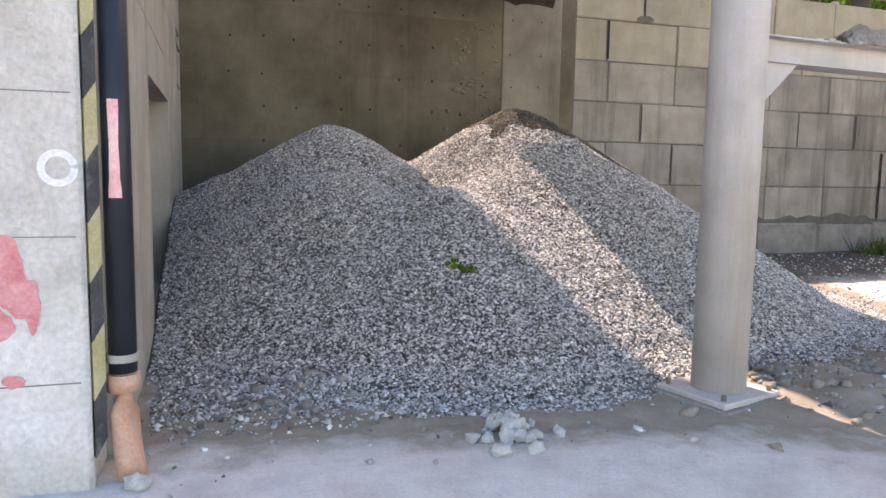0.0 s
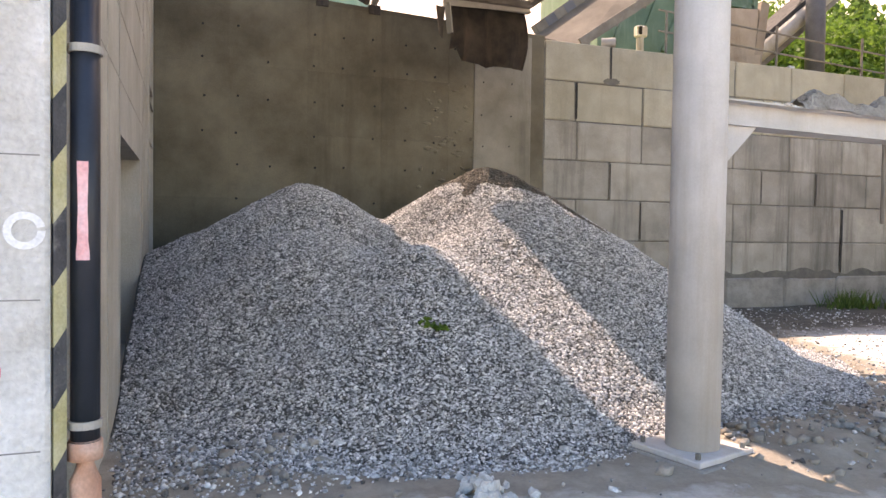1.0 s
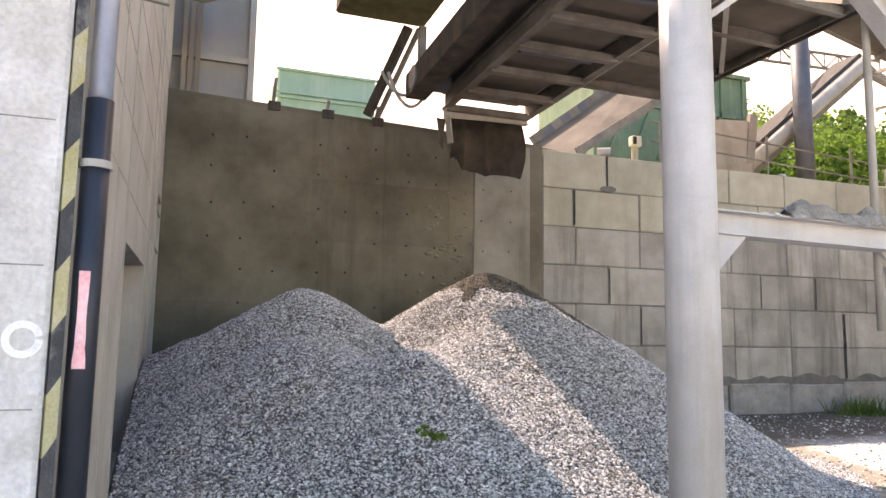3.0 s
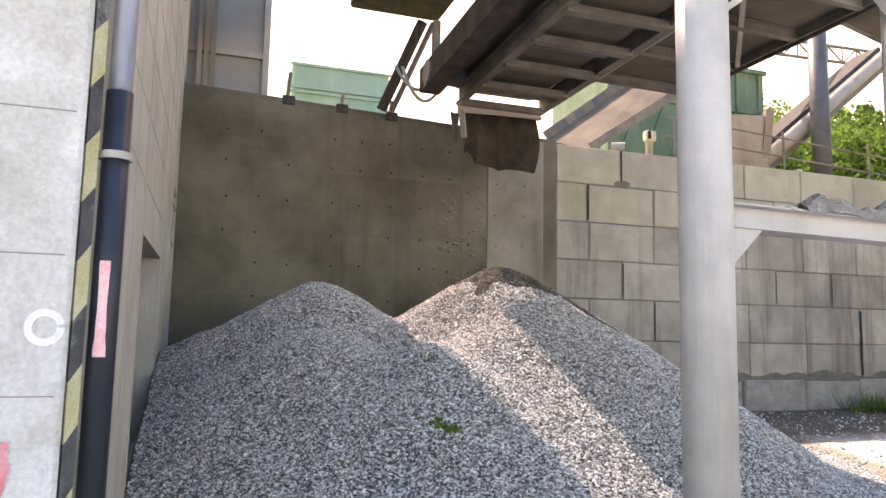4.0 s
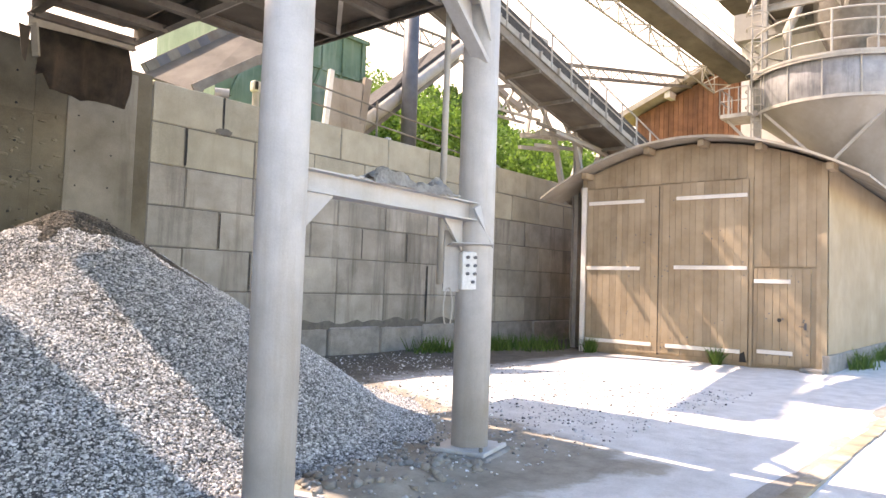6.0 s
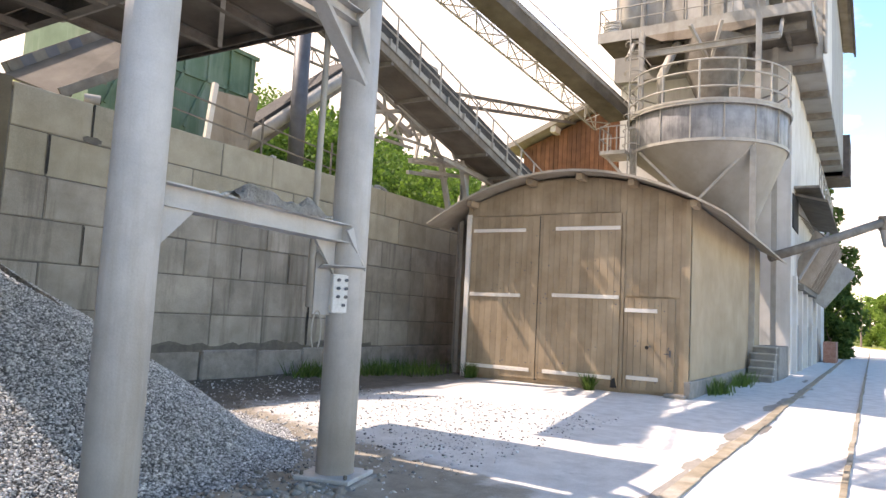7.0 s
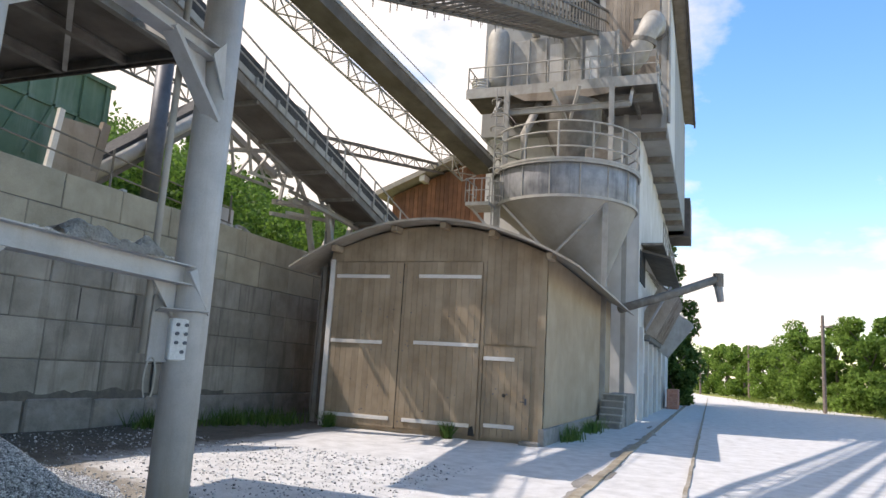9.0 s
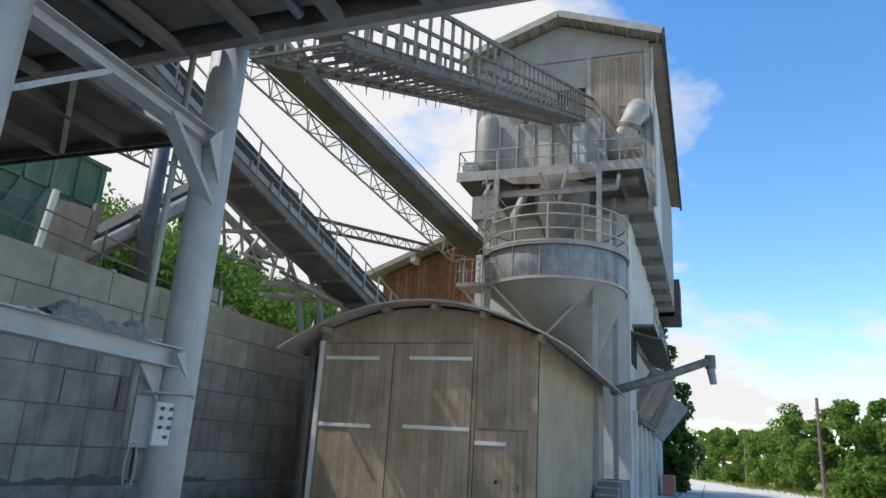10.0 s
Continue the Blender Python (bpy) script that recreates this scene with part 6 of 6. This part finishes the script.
# wooded slope
cl = []
for q in range(330):
    y = rt.uniform(26, 66)
    x = y * rt.uniform(0.78, 1.9)
    z = upper_height(x, y)
    hh = rt.uniform(3, 6.5)
    for j in range(3):
        cl.append((x + rt.uniform(-1.4, 1.4), y + rt.uniform(-1.4, 1.4), z + hh * rt.uniform(0.2, 0.95), rt.uniform(1.2, 2.5), rt.uniform(0.9, 1.9)))
leaf_cloud("woodland", cl, 240000, 0.17, "leaf", "bright green deciduous woodland on the slope", "woodland", 8)
cl = []
for q in range(60):
    y = rt.uniform(62, 80)
    x = y * rt.uniform(0.8, 1.4)
    z = upper_height(x, y)
    for j in range(6):
        cl.append((x, y, z + 1.5 * j + 1, 2.2 - 0.32 * j, 0.9))
leaf_cloud("conifer_woodland", cl, 16000, 0.5, "leaf_dark", "dark conifers along the skyline", "woodland", 9)
# grass tufts at the shed and the wall, weeds, verge grass
def tufts(name, spots, n, h, material, label, seed):
    r = np.random.default_rng(seed)
    s = np.asarray(spots, float)
    pick = r.integers(0, len(s), n)
    p = np.stack([s[pick, 0] + r.normal(size=n) * s[pick, 2], s[pick, 1] + r.normal(size=n) * s[pick, 3], np.zeros(n)], 1)
    lean = r.normal(size=(n, 3)) * 0.35
    lean[:, 2] = 1
    hh = (h * r.uniform(0.4, 1.2, n))[:, None]
    a = r.uniform(0, 6.28, n)
    w = np.stack([np.cos(a), np.sin(a), 0 * a], 1) * 0.012 * (h / 0.3)
    q = np.stack([p - w, p + w, p + lean * hh], 1).reshape(-1, 3)
    me = bpy.data.meshes.new(name)
    me.vertices.add(n * 3)
    me.vertices.foreach_set("co", q.ravel())
    me.loops.add(n * 3)
    me.loops.foreach_set("vertex_index", np.arange(n * 3))
    me.polygons.add(n)
    me.polygons.foreach_set("loop_start", np.arange(0, n * 3, 3))
    me.update(calc_edges=True)
    me.materials.append(M[material])
    return tagged(new(name, me), label, "grass", kind="stuff")


tufts("grass_tuft", [(16.3, 11.3, 0.5, 0.25), (17.6, 10.7, 0.5, 0.3), (14.2, 11.8, 0.35, 0.2), (17.2, 11.6, 0.8, 0.25)], 900, 0.42, "leaf_dark", "tufts of grass at the foot of the block wall", 31)
tufts("weeds", [(20.8, 3.2, 0.4, 0.12), (24.5, 3.2, 0.6, 0.12), (28.0, 3.1, 0.9, 0.15), (18.1, 5.9, 0.05, 0.05), (18.1, 9.4, 0.1, 0.05)], 900, 0.45, "leaf_dark", "weeds growing along the shed wall", 32)
tufts("verge_grass", [(70, -14.5, 5, 1.2), (85, -10.5, 6, 1.2), (105, -6, 8, 1.2), (60, -17, 5, 2)], 9000, 0.6, "grass", "long grass on the road verge", 33)
pl = leaf_cloud("seedling", [(2.05, 6.05, pile_height(2.05, 6.05) + 0.05, 0.09, 0.05), (2.15, 5.98, pile_height(2.15, 5.98) + 0.03, 0.05, 0.03)], 70, 0.035, "leaf", "small green seedling growing in the gravel", "plant", 12)
for px, py, ph in ((66.0, -9.1, 7.95), (104.0, -5.2, 7.2), (128.0, 1.2, 7.6)):
    tp = thing("utility_pole", (px, py, 0), "wooden utility pole beyond the verge", "pole", "poles along the road")
    part("shaft", rod(B(), (px, py, 0), (px, py, ph), 0.16, 8, 0.12), "pole_wood", tp)
    part("cross_arm", box(B(), (px - 0.05, py - 0.75, ph - 1.0), (px + 0.05, py + 0.2, ph - 0.9)), "pole_wood", tp)

# ---- the blocks of the wall, course by course ----
ZB = [5.47, 4.68, 3.88, 3.09, 2.30, 1.46, 0.68]


def block_mesh(w, h, seed):
    bm = B()
    g = bmesh.ops.create_cube(bm, size=1.0)
    bmesh.ops.transform(bm, matrix=Matrix.Translation((w / 2, 0.3, h / 2)) @ Matrix.Diagonal((w - 0.018, 0.6, h - 0.016, 1)), verts=g["verts"])
    bmesh.ops.bevel(bm, geom=bm.edges[:], offset=0.018, segments=1, affect="EDGES")
    rr = random.Random(seed)
    for v in bm.verts:
        v.co += Vector((rr.uniform(-1, 1), rr.uniform(-1, 1), rr.uniform(-1, 1))) * 0.005
    return bm


COURSES = [[8.16], [7.36], [7.4, 8.95, 9.76], [8.18, 9.78, 10.57], [7.4, 8.95, 9.8], [8.15, 9.8]]
cache = {}
for c in range(6):
    z0, z1 = ZB[c + 1], ZB[c]
    cuts = [6.64] + COURSES[c]
    while cuts[-1] < 26:
        cuts.append(cuts[-1] + 1.61)
    for a, b in zip(cuts, cuts[1:]):
        w = b - a
        if w < 0.2:
            continue
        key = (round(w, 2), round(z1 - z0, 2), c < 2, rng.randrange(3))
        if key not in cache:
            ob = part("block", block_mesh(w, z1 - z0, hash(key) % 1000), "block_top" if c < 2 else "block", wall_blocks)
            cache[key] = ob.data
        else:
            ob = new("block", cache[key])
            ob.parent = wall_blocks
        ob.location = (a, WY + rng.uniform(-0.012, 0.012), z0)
for a, b in ((6.64, 8.0), (8.0, 9.7), (9.7, 11.2), (11.2, 12.9), (12.9, 14.5), (14.5, 16.2), (16.2, 18), (18, 20), (20, 22), (22, 27)):
    bm = B()
    box(bm, (a + 0.01, WY - rng.uniform(0.0, 0.06), -0.25), (b - 0.01, WY + 0.5, 0.68 - rng.uniform(0.0, 0.05)), None, 0.04)
    part("footing_block", bm, "footing", wall_blocks)

# dirt in the joints and the tide mark along the wall's foot
for cx, cz, rx, rz in ((8.17, 4.74, 0.2, 0.07),):
    bm = B()
    blob(bm, cx, cz, rx, rz, WY - 0.024 + 0.003 * rx, cx, 18)
    part("dirt_stain", bm, "joint", wall_blocks)
for x, za, zb, w in ((8.16, 4.8, 5.45, 0.035), (7.36, 3.92, 4.66, 0.045), (8.19, 2.34, 3.05, 0.02), (14.63, 0.75, 2.25, 0.06), (8.95, 1.5, 2.25, 0.02), (12.17, 2.35, 3.05, 0.02), (13.8, 2.35, 3.05, 0.02)):
    bm = B()
    n = 10
    a = [(x - w * (0.5 + 0.3 * noise.noise((q, x, 0))), WY - 0.024, za + (zb - za) * q / n) for q in range(n + 1)]
    b = [(x + w * (0.5 + 0.3 * noise.noise((q, x, 7))), WY - 0.024, za + (zb - za) * q / n) for q in range(n + 1)]
    bm.faces.new([bm.verts.new(p) for p in a + b[::-1]])
    part("open_joint", bm, "dark", wall_blocks)
bm = B()
xs = steps(9.6, 17.5, 0.18)
top = [bm.verts.new((x, WY - 0.022, 0.80 + 0.16 * noise.noise((x * 1.6, 0, 0)) + 0.07 * noise.noise((x * 6, 1, 0)))) for x in xs]
bot = [bm.verts.new((x, WY - 0.022, 0.62 + 0.05 * noise.noise((x * 3, 5, 0)))) for x in xs]
for q in range(len(xs) - 1):
    bm.faces.new((bot[q], bot[q + 1], top[q + 1], top[q]))
part("tide_mark", bm, "joint", wall_blocks, "dark damp tide mark")
